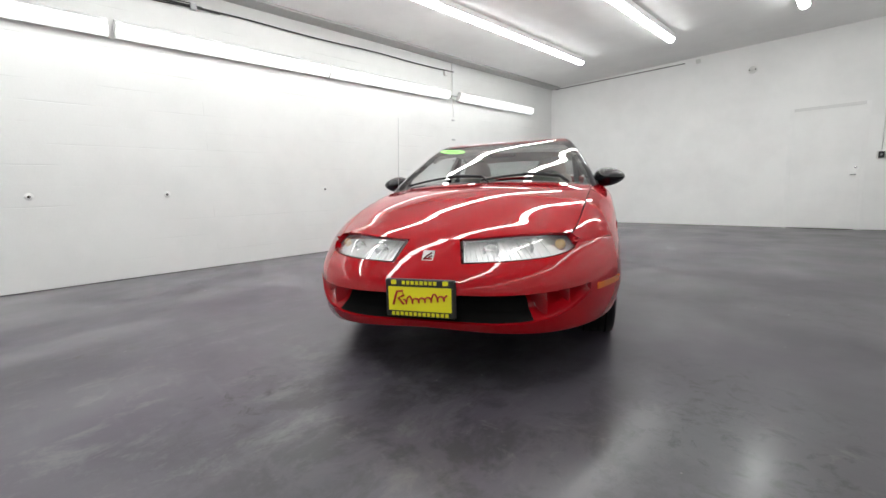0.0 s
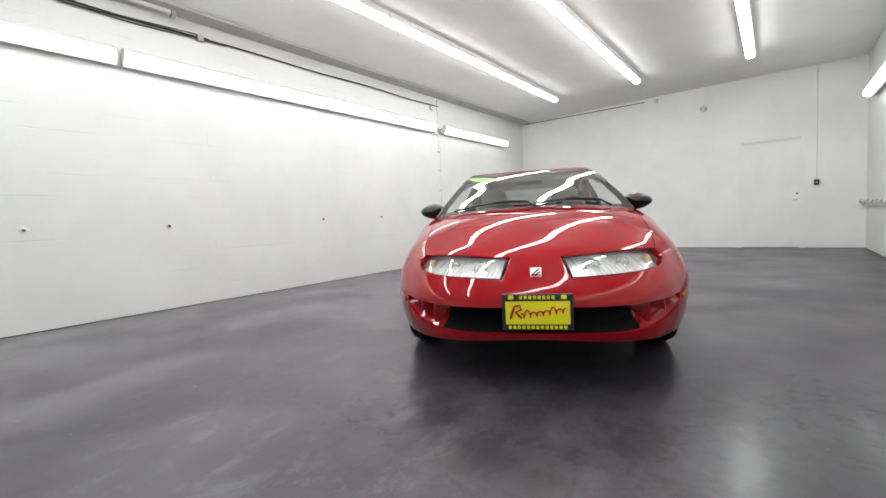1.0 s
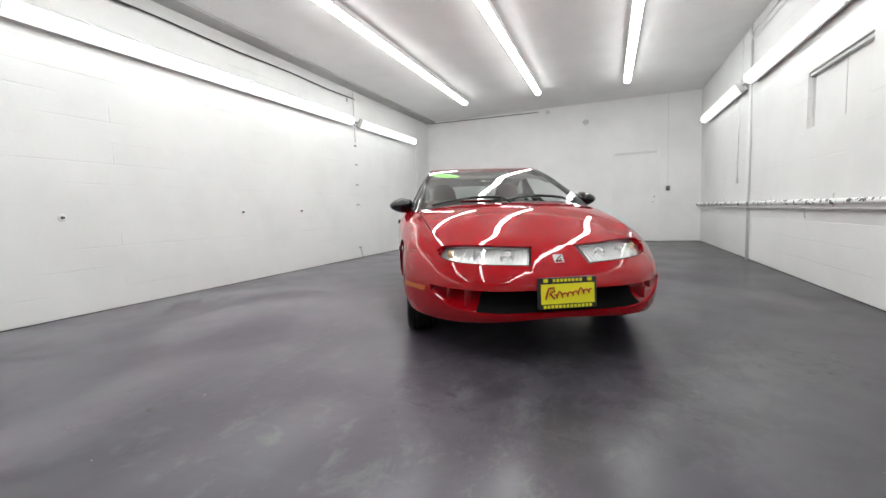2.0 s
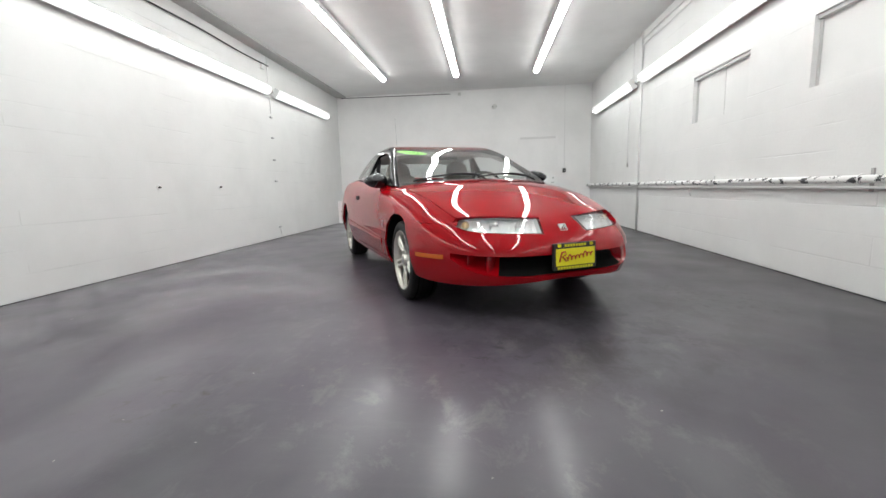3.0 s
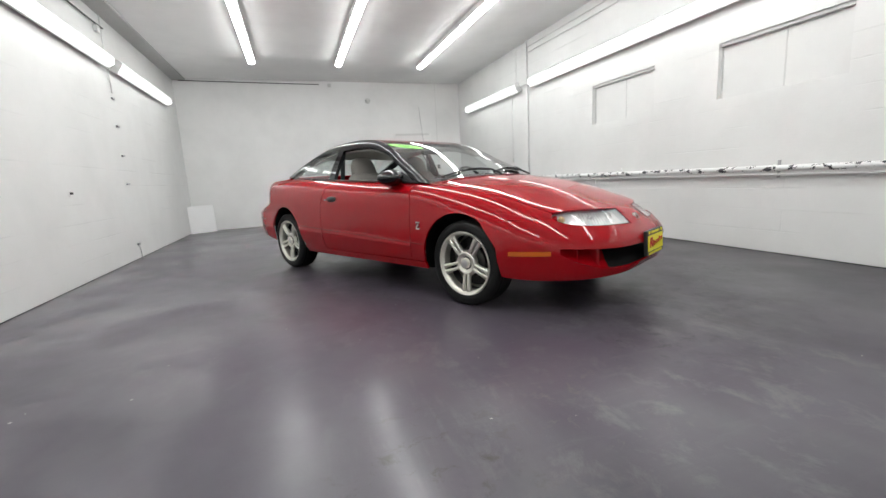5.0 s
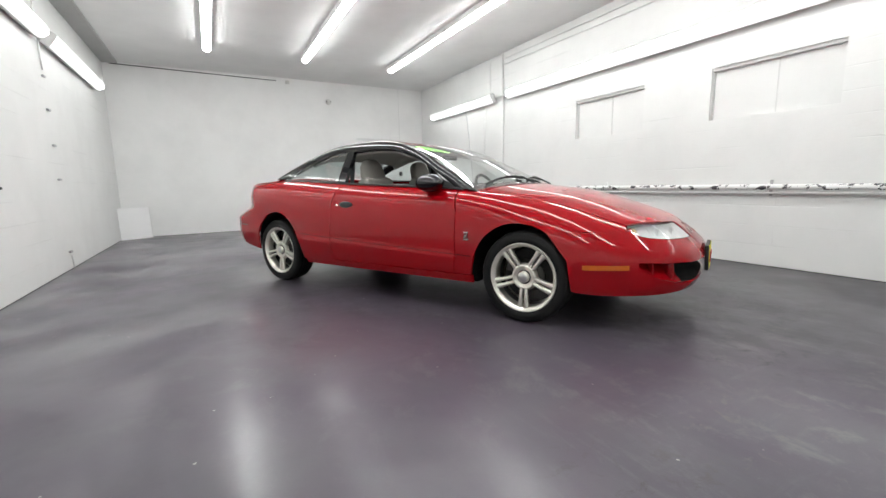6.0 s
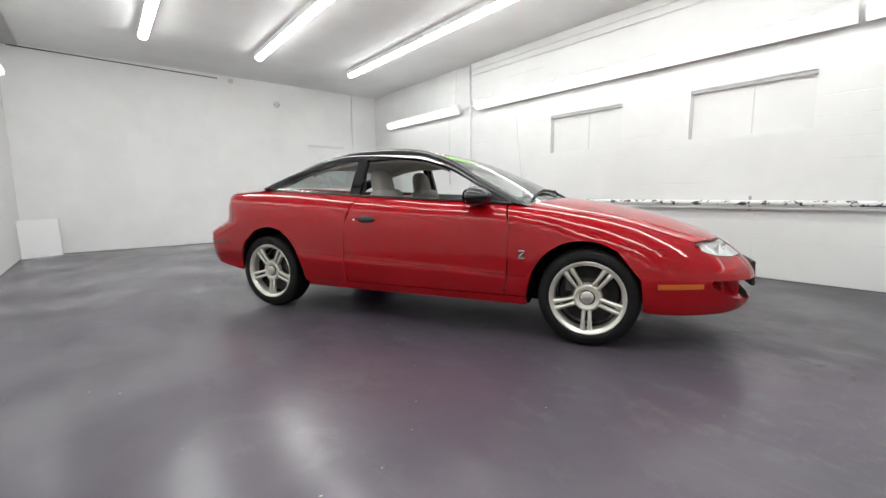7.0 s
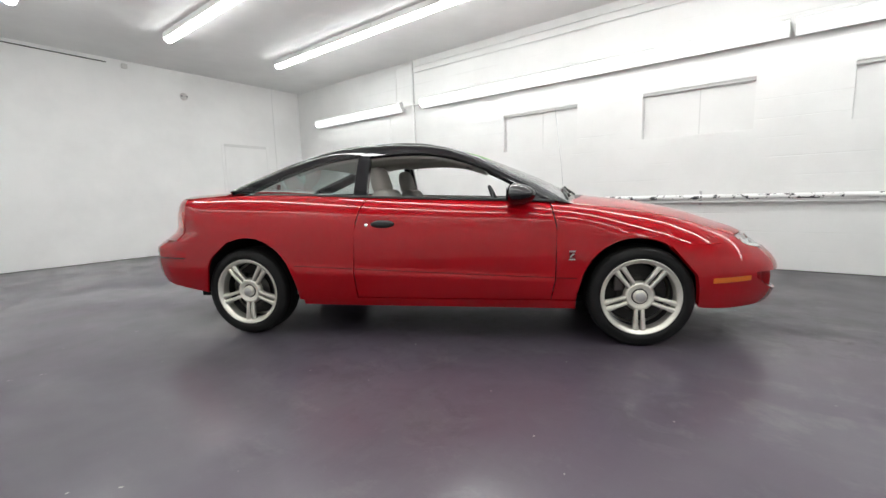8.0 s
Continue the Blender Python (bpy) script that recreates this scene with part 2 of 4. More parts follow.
# ---- the room: y runs to the far wall, x to the wall with the blocked windows ----
XL, XR, YB, YF, ZC = -3.32, 3.276, 8.10, -5.6, 3.33
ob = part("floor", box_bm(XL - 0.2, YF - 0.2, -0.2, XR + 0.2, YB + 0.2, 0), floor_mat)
tagged(ob, "dark grey sealed concrete floor, scuffed and glossy", "floor", kind="structure")
ob = part("ceiling", box_bm(XL - 0.2, YF - 0.2, ZC, XR + 0.2, YB + 0.2, ZC + 0.15), ceiling_paint)
tagged(ob, "flat white painted ceiling", "ceiling", kind="structure")
ob = part("wall_west", box_bm(XL - 0.2, YF, 0, XL, YB, ZC), block_wall)
tagged(ob, "white painted concrete block wall", "wall", kind="structure")
ob = part("wall_north", box_bm(XL - 0.2, YB, 0, XR + 0.2, YB + 0.2, ZC), wall_paint)
tagged(ob, "smooth white painted end wall", "wall", kind="structure")
ob = part("wall_south", box_bm(XL - 0.2, YF - 0.2, 0, XR + 0.2, YF, ZC), wall_paint)
tagged(ob, "plain white painted wall", "wall", kind="structure")
WIN = [(1.574, 2.735), (-0.422, 0.731), (-2.37, -1.214), (-4.4, -3.24)]
WZ0, WZ1 = 1.575, 2.137


def east_wall():
    bm = bmesh.new()
    t = 0.2
    ys = [YF] + sorted(v for w in WIN for v in w) + [YB]
    for a, b in zip(ys, ys[1:]):
        if any(abs(a - w[0]) < 1e-6 for w in WIN):
            box_bm(XR, a, 0, XR + t, b, WZ0, bm=bm)
            box_bm(XR, a, WZ1, XR + t, b, ZC, bm=bm)
        else:
            box_bm(XR, a, 0, XR + t, b, ZC, bm=bm)
    return bm


ob = part("wall_east", east_wall(), block_wall)
tagged(ob, "white painted concrete block wall with blocked windows", "wall", kind="structure")
for y0, y1 in WIN:
    w = tagged(new("window_1"), "blocked-up window, painted over white", "window", kind="structure")
    w.location = (XR, y0, WZ0)
    part("panel", box_bm(0.062, 0, 0, 0.13, y1 - y0, WZ1 - WZ0), pane_paint, w)
    part("window_frame", box_bm(0.02, 0, WZ1 - WZ0 - 0.035, 0.064, y1 - y0, WZ1 - WZ0, 0.004), sash_paint, w)
    part("window_frame", box_bm(0.04, y1 - y0 - 0.014, 0, 0.064, y1 - y0, WZ1 - WZ0 - 0.037, 0.004), sash_paint, w)
    part("mullion", box_bm(0.058, (y1 - y0) * 0.46 - 0.006, 0.0, 0.063, (y1 - y0) * 0.46 + 0.006, WZ1 - WZ0 - 0.037), sash_paint, w)


# ---- lamps ----
def strip_lamp(length, wide, deep, glow, rim=0.0, core=None):
    """A fluorescent strip along +y from its end, hanging below z = 0."""
    lamp = new("strip_light")
    part("housing", box_bm(-wide / 2 - rim, 0, -rim * 4 - 0.045, wide / 2 + rim, length, 0, 0.006), lamp_metal, lamp)
    bm = bmesh.new()
    n = 10
    prof = [(wide * 0.5 * math.cos(math.pi * k / n), -0.047 - (deep - 0.047) * math.sin(math.pi * k / n) ** 0.7) for k in range(n + 1)]
    rows = [[bm.verts.new((x, y, z)) for x, z in prof] for y in (0.012, length - 0.012)]
    for k in range(n):
        bm.faces.new((rows[0][k], rows[1][k], rows[1][k + 1], rows[0][k + 1]))
    bm.faces.new(rows[0])
    bm.faces.new(rows[1][::-1])
    bmesh.ops.recalc_face_normals(bm, faces=bm.faces)
    part("diffuser", bm, glow, lamp, "glowing white diffuser")
    # thin glowing core added outside the diffuser, for streaks in the car paint
    if core:
        bright = bmesh.new()
        bmesh.ops.create_cone(bright, cap_ends=True, segments=12, radius1=0.013, radius2=0.013, depth=length - 0.10)
        bmesh.ops.transform(bright, matrix=pose(0, length / 2, -deep - 0.004, 90, 0, 0), verts=bright.verts)
        part("tube", bright, core, lamp, "added bright core along the diffuser")
    part("end_cap", box_bm(-wide / 2, -0.003, -deep * 0.8, wide / 2, 0.008, -0.046), lamp_metal, lamp)
    part("end_cap", box_bm(-wide / 2, length - 0.008, -deep * 0.8, wide / 2, length + 0.003, -0.046), lamp_metal, lamp)
    return lamp


first_lamp = strip_lamp(2.43, 0.125, 0.13, lamp_glow, 0.008)
first_lamp.location = (-1.60, 6.31 - 2.44, ZC)
tagged(first_lamp, "white fluorescent strip light on the ceiling, lit", "light", "ceiling strip lights")
for x in (-1.60, 0.0, 1.70):
    for k in range(4):
        if x != -1.60 or k:
            copy_thing(first_lamp, pose(x, 6.31 - 2.44 - k * 2.45, ZC))
wall_lamp = strip_lamp(2.51, 0.16, 0.13, west_glow, 0.008, core_glow)
wall_lamp.matrix_basis = pose(XL + 0.045, 4.53, 2.70, 0, -58, 0)
tagged(wall_lamp, "white fluorescent strip light along the wall, lit", "light", "wall strip lights")
for y in (1.735, -0.795, -3.36, -5.58):
    copy_thing(wall_lamp, pose(XL + 0.045, y, 2.70, 0, -58, 0))
east_lamp = strip_lamp(2.51, 0.16, 0.13, east_glow, 0.008, core_glow)
east_lamp.matrix_basis = pose(XR - 0.045, 4.78, 2.575, 0, 58, 0)
tagged(east_lamp, "white fluorescent strip light above the blocked windows, lit", "light", "wall strip lights")
for y in (1.805, -0.68, -3.235, -5.58):
    copy_thing(east_lamp, pose(XR - 0.045, y, 2.575, 0, 58, 0))

# ---- far wall: door, boxes ----
d = tagged(new("door_1"), "flush white painted door, closed", "door", kind="structure")
d.location = (1.503, YB, 0)
part("leaf", box_bm(0, -0.011, 0.012, 0.89, 0.0, 2.025, 0.002), wall_paint, d)
part("door_frame", box_bm(-0.06, -0.008, 0, -0.004, 0, 2.085, 0.002), wall_paint, d)
part("door_frame", box_bm(0.894, -0.008, 0, 0.95, 0, 2.085, 0.002), wall_paint, d)
part("door_frame", box_bm(-0.004, -0.016, 2.034, 0.894, 0, 2.085, 0.002), trim_paint, d)

# ---- the car: x forward from the front axle, y to its left, z up ----
car_paint = material("red car paint", (0.33, 0.002, 0.006), 0.45, 0.0, 1.0, 0.012, 0.0)
shader(car_paint).inputs["Coat IOR"].default_value = 1.46
flake = noise_tex(car_paint, 900, 2, 0.5)
fr = ramp(car_paint, flake.outputs[0], [(0.35, (0.300, 0.0015, 0.005)), (0.65, (0.360, 0.003, 0.008))])
link(car_paint, fr.outputs[0], "Base Color")
black_paint = material("gloss black paint", (0.008, 0.008, 0.010), 0.3, 0.0, 1.0, 0.015, 0.0)
trim_black = material("satin black trim", (0.018, 0.018, 0.019), 0.45)
rubber = material("tyre rubber", (0.008, 0.008, 0.008), 0.5, spec=0.25)
bump(rubber, noise_tex(rubber, 120, 3, 0.6).outputs[0], 0.15, 0.001)
under_black = material("underbody black", (0.007, 0.007, 0.007), 0.85, spec=0.08)
alloy = material("silver alloy", (0.76, 0.74, 0.67), 0.30, 0.75)
iron = material("brake iron", (0.10, 0.095, 0.09), 0.5, 0.9)
# wheel barrel, shield and hub groove, much darker than the rim
dark_iron = material("dark wheel iron", (0.035, 0.033, 0.031), 0.7)
chrome = material("chrome", (0.8, 0.8, 0.8), 0.08, 1.0)
badge_metal = material("worn chrome", (0.62, 0.61, 0.60), 0.28, 0.85)
amber = material("amber plastic", (0.62, 0.13, 0.012), 0.2, 0, 0.5)
pale_amber = material("pale amber plastic", (0.62, 0.44, 0.22), 0.3, 0, 0.4)
cloth = material("grey cloth", (0.36, 0.34, 0.31), 0.9)
bump(cloth, noise_tex(cloth, 350, 3, 0.6).outputs[0], 0.4, 0.002)
vinyl = material("grey vinyl", (0.24, 0.23, 0.22), 0.55)
dash_mat = material("dark dashboard vinyl", (0.03, 0.03, 0.032), 0.6)
liner = material("headliner", (0.42, 0.41, 0.39), 0.95)
yellow = material("yellow card", (0.85, 0.78, 0.02), 0.4)
dark_ink = material("dark green ink", (0.10, 0.42, 0.04), 0.5)
red_ink = material("red ink", (0.5, 0.02, 0.02), 0.4)
green_ink = material("green sticker", (0.36, 0.80, 0.20), 0.5)
lamp_back = material("lamp reflector", (0.88, 0.88, 0.88), 0.2, 0.3)
bump(lamp_back, noise_tex(lamp_back, 60, 2, 0.5, stretch=(1, 1, 0.15)).outputs[0], 0.8, 0.004)
crease_shade = material("dark red crease shade", (0.10, 0.002, 0.003), 0.7, spec=0.1)
badge_red = material("dark red enamel", (0.12, 0.004, 0.008), 0.25, 0, 0.6)
red_lens = material("red lens", (0.62, 0.035, 0.012), 0.15, 0, 0.6)


def glass_material(name, tint, rough=0.0, refl=1.5):
    """Thin glass: mostly clear, with the mirror gloss of a pane."""
    m = bpy.data.materials.new(name)
    m.use_nodes = True
    nt = m.node_tree
    nt.nodes.clear()
    out = nt.nodes.new("ShaderNodeOutputMaterial")
    clear = nt.nodes.new("ShaderNodeBsdfTransparent")
    clear.inputs[0].default_value = (*tint, 1)
    gloss = nt.nodes.new("ShaderNodeBsdfGlossy")
    gloss.inputs["Roughness"].default_value = rough
    facing = nt.nodes.new("ShaderNodeLayerWeight")
    facing.inputs[0].default_value = 0.5
    power = nt.nodes.new("ShaderNodeMath")
    power.operation = "POWER"
    power.inputs[1].default_value = 3.0
    scaled = nt.nodes.new("ShaderNodeMath")
    scaled.operation = "MULTIPLY_ADD"
    base = ((refl - 1) / (refl + 1)) ** 2 * 1.8
    scaled.inputs[1].default_value, scaled.inputs[2].default_value = 0.95 - base, base
    mx = nt.nodes.new("ShaderNodeMixShader")
    nt.links.new(facing.outputs["Facing"], power.inputs[0])
    nt.links.new(power.outputs[0], scaled.inputs[0])
    nt.links.new(scaled.outputs[0], mx.inputs[0])
    nt.links.new(clear.outputs[0], mx.inputs[1])
    nt.links.new(gloss.outputs[0], mx.inputs[2])
    nt.links.new(mx.outputs[0], out.inputs[0])
    return m


glass = glass_material("window glass", (0.82, 0.88, 0.865), 0.0, 1.6)
lens_glass = glass_material("headlight lens", (0.95, 0.96, 0.96), 0.02, 1.45)


def curve(xs, ys):
    """A smooth function through points."""
    xs, ys = np.array(xs, float), np.array(ys, float)
    d = np.gradient(ys, xs)

    def f(x):
        x = np.clip(np.asarray(x, float), xs[0], xs[-1])
        k = np.clip(np.searchsorted(xs, x) - 1, 0, len(xs) - 2)
        h = xs[k + 1] - xs[k]
        t = (x - xs[k]) / h
        return (2 * t**3 - 3 * t**2 + 1) * ys[k] + (t**3 - 2 * t**2 + t) * h * d[k] + (3 * t**2 - 2 * t**3) * ys[k + 1] + (t**3 - t**2) * h * d[k + 1]

    return f


def soft_max(a, b, k):
    h = np.clip(0.5 + 0.5 * (a - b) / k, 0, 1)
    return b + (a - b) * h + k * h * (1 - h)


# Forms of the lower body: middle line of hood and deck, shoulder line, half width by height, nose and tail.
mid_line = curve([-3.75, -3.55, -3.2, -2.8, -2.3, -1.7, -1.0, -0.4, -0.2, 0.2, 0.55, 0.72, 0.86, 1.0], [0.93, 0.985, 1.01, 1.02, 1.02, 1.01, 0.985, 0.935, 0.908, 0.846, 0.744, 0.678, 0.602, 0.50])
shoulder = curve([-3.7, -3.4, -3.08, -2.56, -2.12, -1.72, -1.11, -0.49, 0.0, 0.3, 0.55, 0.7, 0.95], [0.86, 0.93, 0.965, 0.985, 0.965, 0.94, 0.91, 0.875, 0.80, 0.720, 0.628, 0.594, 0.51])
half_width = curve([0.1, 0.2, 0.28, 0.38, 0.46, 0.50, 0.60, 0.70, 0.80, 0.88, 0.94, 1.05], [0.70, 0.785, 0.822, 0.846, 0.857, 0.860, 0.8605, 0.853, 0.833, 0.802, 0.763, 0.63])
width_along = curve([-3.8, -3.4, -3.0, -2.6, -0.4, 0.0, 0.2, 0.42, 0.6, 0.8, 1.0], [0.90, 0.94, 0.98, 1.0, 1.0, 0.99, 0.965, 0.90, 0.785, 0.64, 0.48])
width_low = curve([-3.8, -3.4, -3.0, -2.6, -0.4, 0.0, 0.2, 0.371, 0.6, 0.8, 0.92, 1.0], [0.90, 0.94, 0.98, 1.0, 1.0, 1.0, 0.996, 0.978, 0.905, 0.79, 0.69, 0.58])
nose_x = curve([0.1, 0.17, 0.21, 0.25, 0.29, 0.36, 0.42, 0.46, 0.50, 0.54, 0.58, 0.62, 0.66, 0.75], [0.72, 0.84, 0.900, 0.940, 0.960, 0.976, 0.984, 0.980, 0.962, 0.932, 0.899, 0.866, 0.826, 0.715])
tail_x = curve([0.2, 0.3, 0.42, 0.55, 0.64, 0.68, 0.72, 0.85, 0.98, 1.1], [-3.40, -3.50, -3.58, -3.60, -3.59, -3.55, -3.515, -3.485, -3.44, -3.36])


def tub(p):
    """Below zero inside the lower body."""
    x, y, z = p[..., 0], np.abs(p[..., 1]), p[..., 2]
    top = z - (mid_line(x) - (mid_line(x) - shoulder(x)) * (y / 0.72) ** 2.4)
    crease = 0.449 - 0.041 * (x + 1.0)
    step = -0.009 * np.clip((crease - z) / 0.01, 0, 1) * np.clip((z - 0.25) / 0.2, 0, 1) * np.clip((0.15 - x) / 0.1, 0, 1)
    high = np.clip((z - 0.38) / 0.34, 0, 1)
    plan = width_low(x) + (width_along(x) - 0.032 * np.clip((x + 0.6) / 0.7, 0, 1) - width_low(x)) * high
    side = y - (half_width(z) - step) * plan
    nose = x - (nose_x(z) - 0.335 * (y / 0.7) ** (3.6 - 1.25 * high) - 0.03 * high * (1 - (y / 0.7) ** 2))
    tail = tail_x(z) + (0.30 + 0.17 * np.clip((z - 0.62) / 0.1, 0, 1)) * (y / 0.8) ** 3.2 - x
    crown = 0.07 + 0.085 * np.clip((x + 0.60) / 0.55, 0, 1) ** 2
    return soft_max(soft_max(soft_max(top, side, crown), nose, 0.06), tail, 0.07)


roof_line = curve([-3.2, -2.95, -2.6, -2.27, -1.98, -1.70, -1.44, -1.19, -0.93, -0.73, -0.54, -0.33, -0.2, 0.0], [0.93, 1.01, 1.135, 1.232, 1.296, 1.318, 1.314, 1.276, 1.202, 1.123, 1.039, 0.928, 0.86, 0.75])
glass_width = curve([0.7, 0.9, 1.0, 1.1, 1.2, 1.28, 1.36], [0.80, 0.735, 0.695, 0.645, 0.59, 0.54, 0.47])


def cabin(p):
    """Below zero inside the greenhouse."""
    x, y, z = p[..., 0], np.abs(p[..., 1]), p[..., 2]
    bow = 0.075 * (y / 0.7) ** 2.2 * np.clip((x + 1.3) / 0.5, 0, 1) - 0.12 * (y / 0.7) ** 2.2 * np.clip((-2.0 - x) / 0.5, 0, 1)
    top = z - (roof_line(x + bow) - (0.006 + 0.029 * np.clip((x + 1.25) / 0.5, 0, 1)) * (y / 0.6) ** 2)
    side = y - (glass_width(z) - 0.05 * np.clip((-1.9 - x) / 0.9, 0, 1.2) ** 2)
    return soft_max(top, side, 0.035)


def fitted(points, form=tub):
    """Moves points along rays from the middle onto a form."""
    p = np.array(points, float)
    o = p.copy()
    if form is tub:
        o[..., 0], o[..., 1], o[..., 2] = np.clip(p[..., 0], -2.8, 0.2), 0, 0.45
    else:
        o[..., 0], o[..., 1], o[..., 2] = np.clip(p[..., 0], -2.1, -0.95), 0, 0.75
    d = p - o
    lo, hi = np.full(p.shape[:-1], 0.3), np.full(p.shape[:-1], 1.9)
    for _ in range(26):
        mid = (lo + hi) / 2
        inside = form(o + d * mid[..., None]) < 0
        lo, hi = np.where(inside, mid, lo), np.where(inside, hi, mid)
    return o + d * ((lo + hi) / 2)[..., None]


def rows_between(curves, counts):
    """Grid rows between neighbouring curves of guessed points."""
    rows = [np.array(curves[0], float)]
    for a, b, n in zip(curves, curves[1:], counts):
        a, b = np.array(a, float), np.array(b, float)
        rows += [a + (b - a) * k / n for k in range(1, n + 1)]
    return np.array(rows)


def sheet(name, grid, mat, parent=None, label="", form=tub, gap=0.0024, lip=0.014, skip=None, sink=0.0, mirror=False):
    """A panel on a form, with its edges turned inwards. skip(i, j): cells left open. mirror: flip to the other side."""
    g = fitted(grid, form)
    n, m = g.shape[:2]
    if gap:
        for a, b in (((0, slice(None)), (1, slice(None))), ((-1, slice(None)), (-2, slice(None))), ((slice(None), 0), (slice(None), 1)), ((slice(None), -1), (slice(None), -2))):
            d = g[b] - g[a]
            ln = np.linalg.norm(d, axis=-1, keepdims=True)
            g[a] = g[a] + d * np.minimum(gap / np.maximum(ln, 1e-6), 0.5)
    du, dv = np.gradient(g, axis=1), np.gradient(g, axis=0)
    nor = np.cross(du, dv)
    nor /= np.maximum(np.linalg.norm(nor, axis=-1, keepdims=True), 1e-9)
    mid = np.array([np.clip(g[..., 0], -2.8, 0.2), 0 * g[..., 1], 0 * g[..., 2] + 0.5]).transpose(1, 2, 0)
    if ((g - mid) * nor).sum(-1).mean() < 0:
        nor = -nor
    g = g - nor * (sink if np.ndim(sink) == 0 else np.asarray(sink)[:, None, None] if np.ndim(sink) == 1 else np.asarray(sink)[..., None])
    cells = {(i, j) for i in range(n - 1) for j in range(m - 1) if not (skip and skip(i, j))}
    verts = [tuple(v) for v in g.reshape(-1, 3)]
    faces = [(i * m + j, i * m + j + 1, (i + 1) * m + j + 1, (i + 1) * m + j) for i, j in sorted(cells)]
    extra = {}

    def low(i, j, deep):
        key = (i, j, deep)
        if key not in extra:
            extra[key] = len(verts)
            verts.append(tuple(g[i, j] - nor[i, j] * (lip if deep else 0.0)))
        return extra[key]

    if lip:
        for i, j in sorted(cells):
            for (a, b), other in ((((i, j), (i, j + 1)), (i - 1, j)), (((i, j + 1), (i + 1, j + 1)), (i, j + 1)), (((i + 1, j + 1), (i + 1, j)), (i + 1, j)), (((i + 1, j), (i, j)), (i, j - 1))):
                if other not in cells:
                    faces.append((low(*b, 0), low(*a, 0), low(*a, 1), low(*b, 1)))
    if mirror:
        verts = [(x, -y, z) for x, y, z in verts]
        faces = [f[::-1] for f in faces]
    me = mesh_of(name, verts, faces, mat, True)
    bm = bmesh.new()
    bm.from_mesh(me)
    bmesh.ops.recalc_face_normals(bm, faces=bm.faces)
    bm.to_mesh(me)
    bm.free()
    me.polygons.foreach_set("use_smooth", [True] * len(me.polygons))
    return place(name, me, parent, None, label)


car = tagged(new("car"), "red two-door coupe with black pillars and silver alloy wheels", "car")
car.matrix_basis = pose(0.712, 0.362, 0, 0, 0, -63.0) @ Matrix.Diagonal((1, 1.035, 1, 1))
REAR = -2.60

# Edges in side view.
door_front = curve([0.2, 0.293, 0.433, 0.605, 0.741, 0.90], [-0.53, -0.52, -0.494, -0.478, -0.489, -0.53])
door_rear = curve([0.2, 0.29, 0.39, 0.576, 0.76, 0.95], [-1.755, -1.761, -1.763, -1.768, -1.752, -1.69])


def arch_z(x, centre, a=0.338, b=0.364):
    return 0.305 + b * np.sqrt(np.clip(1 - ((x - centre) / a) ** 2, 0, 1))


def arch_columns(centre, a, low, high, n=22):
    """Columns that follow an arch, close together where it is steep."""
    xs = [centre - a * math.cos(math.pi * k / n) for k in range(n + 1)]
    return [x for x in xs if low < x < high]


def belt(x):
    """Shoulder edge where the glass begins: y, z."""
    return -0.725, float(shoulder(x)) + 0.012


def crease_z(x):
    return 0.449 - 0.041 * (x + 1.0)


side_y = curve([-0.1, 0.1, 0.2, 0.3, 0.42, 0.52, 0.6, 0.66], [0.86, 0.85, 0.835, 0.81, 0.77, 0.725, 0.68, 0.64])


def shut_line(k):
    """Edge between hood and wing: y, z."""
    x, y = -0.50 + 1.085 * k, 0.70 - 0.087 * k**1.6
    return y, float(mid_line(x) - (mid_line(x) - shoulder(x)) * (y / 0.72) ** 2.4)


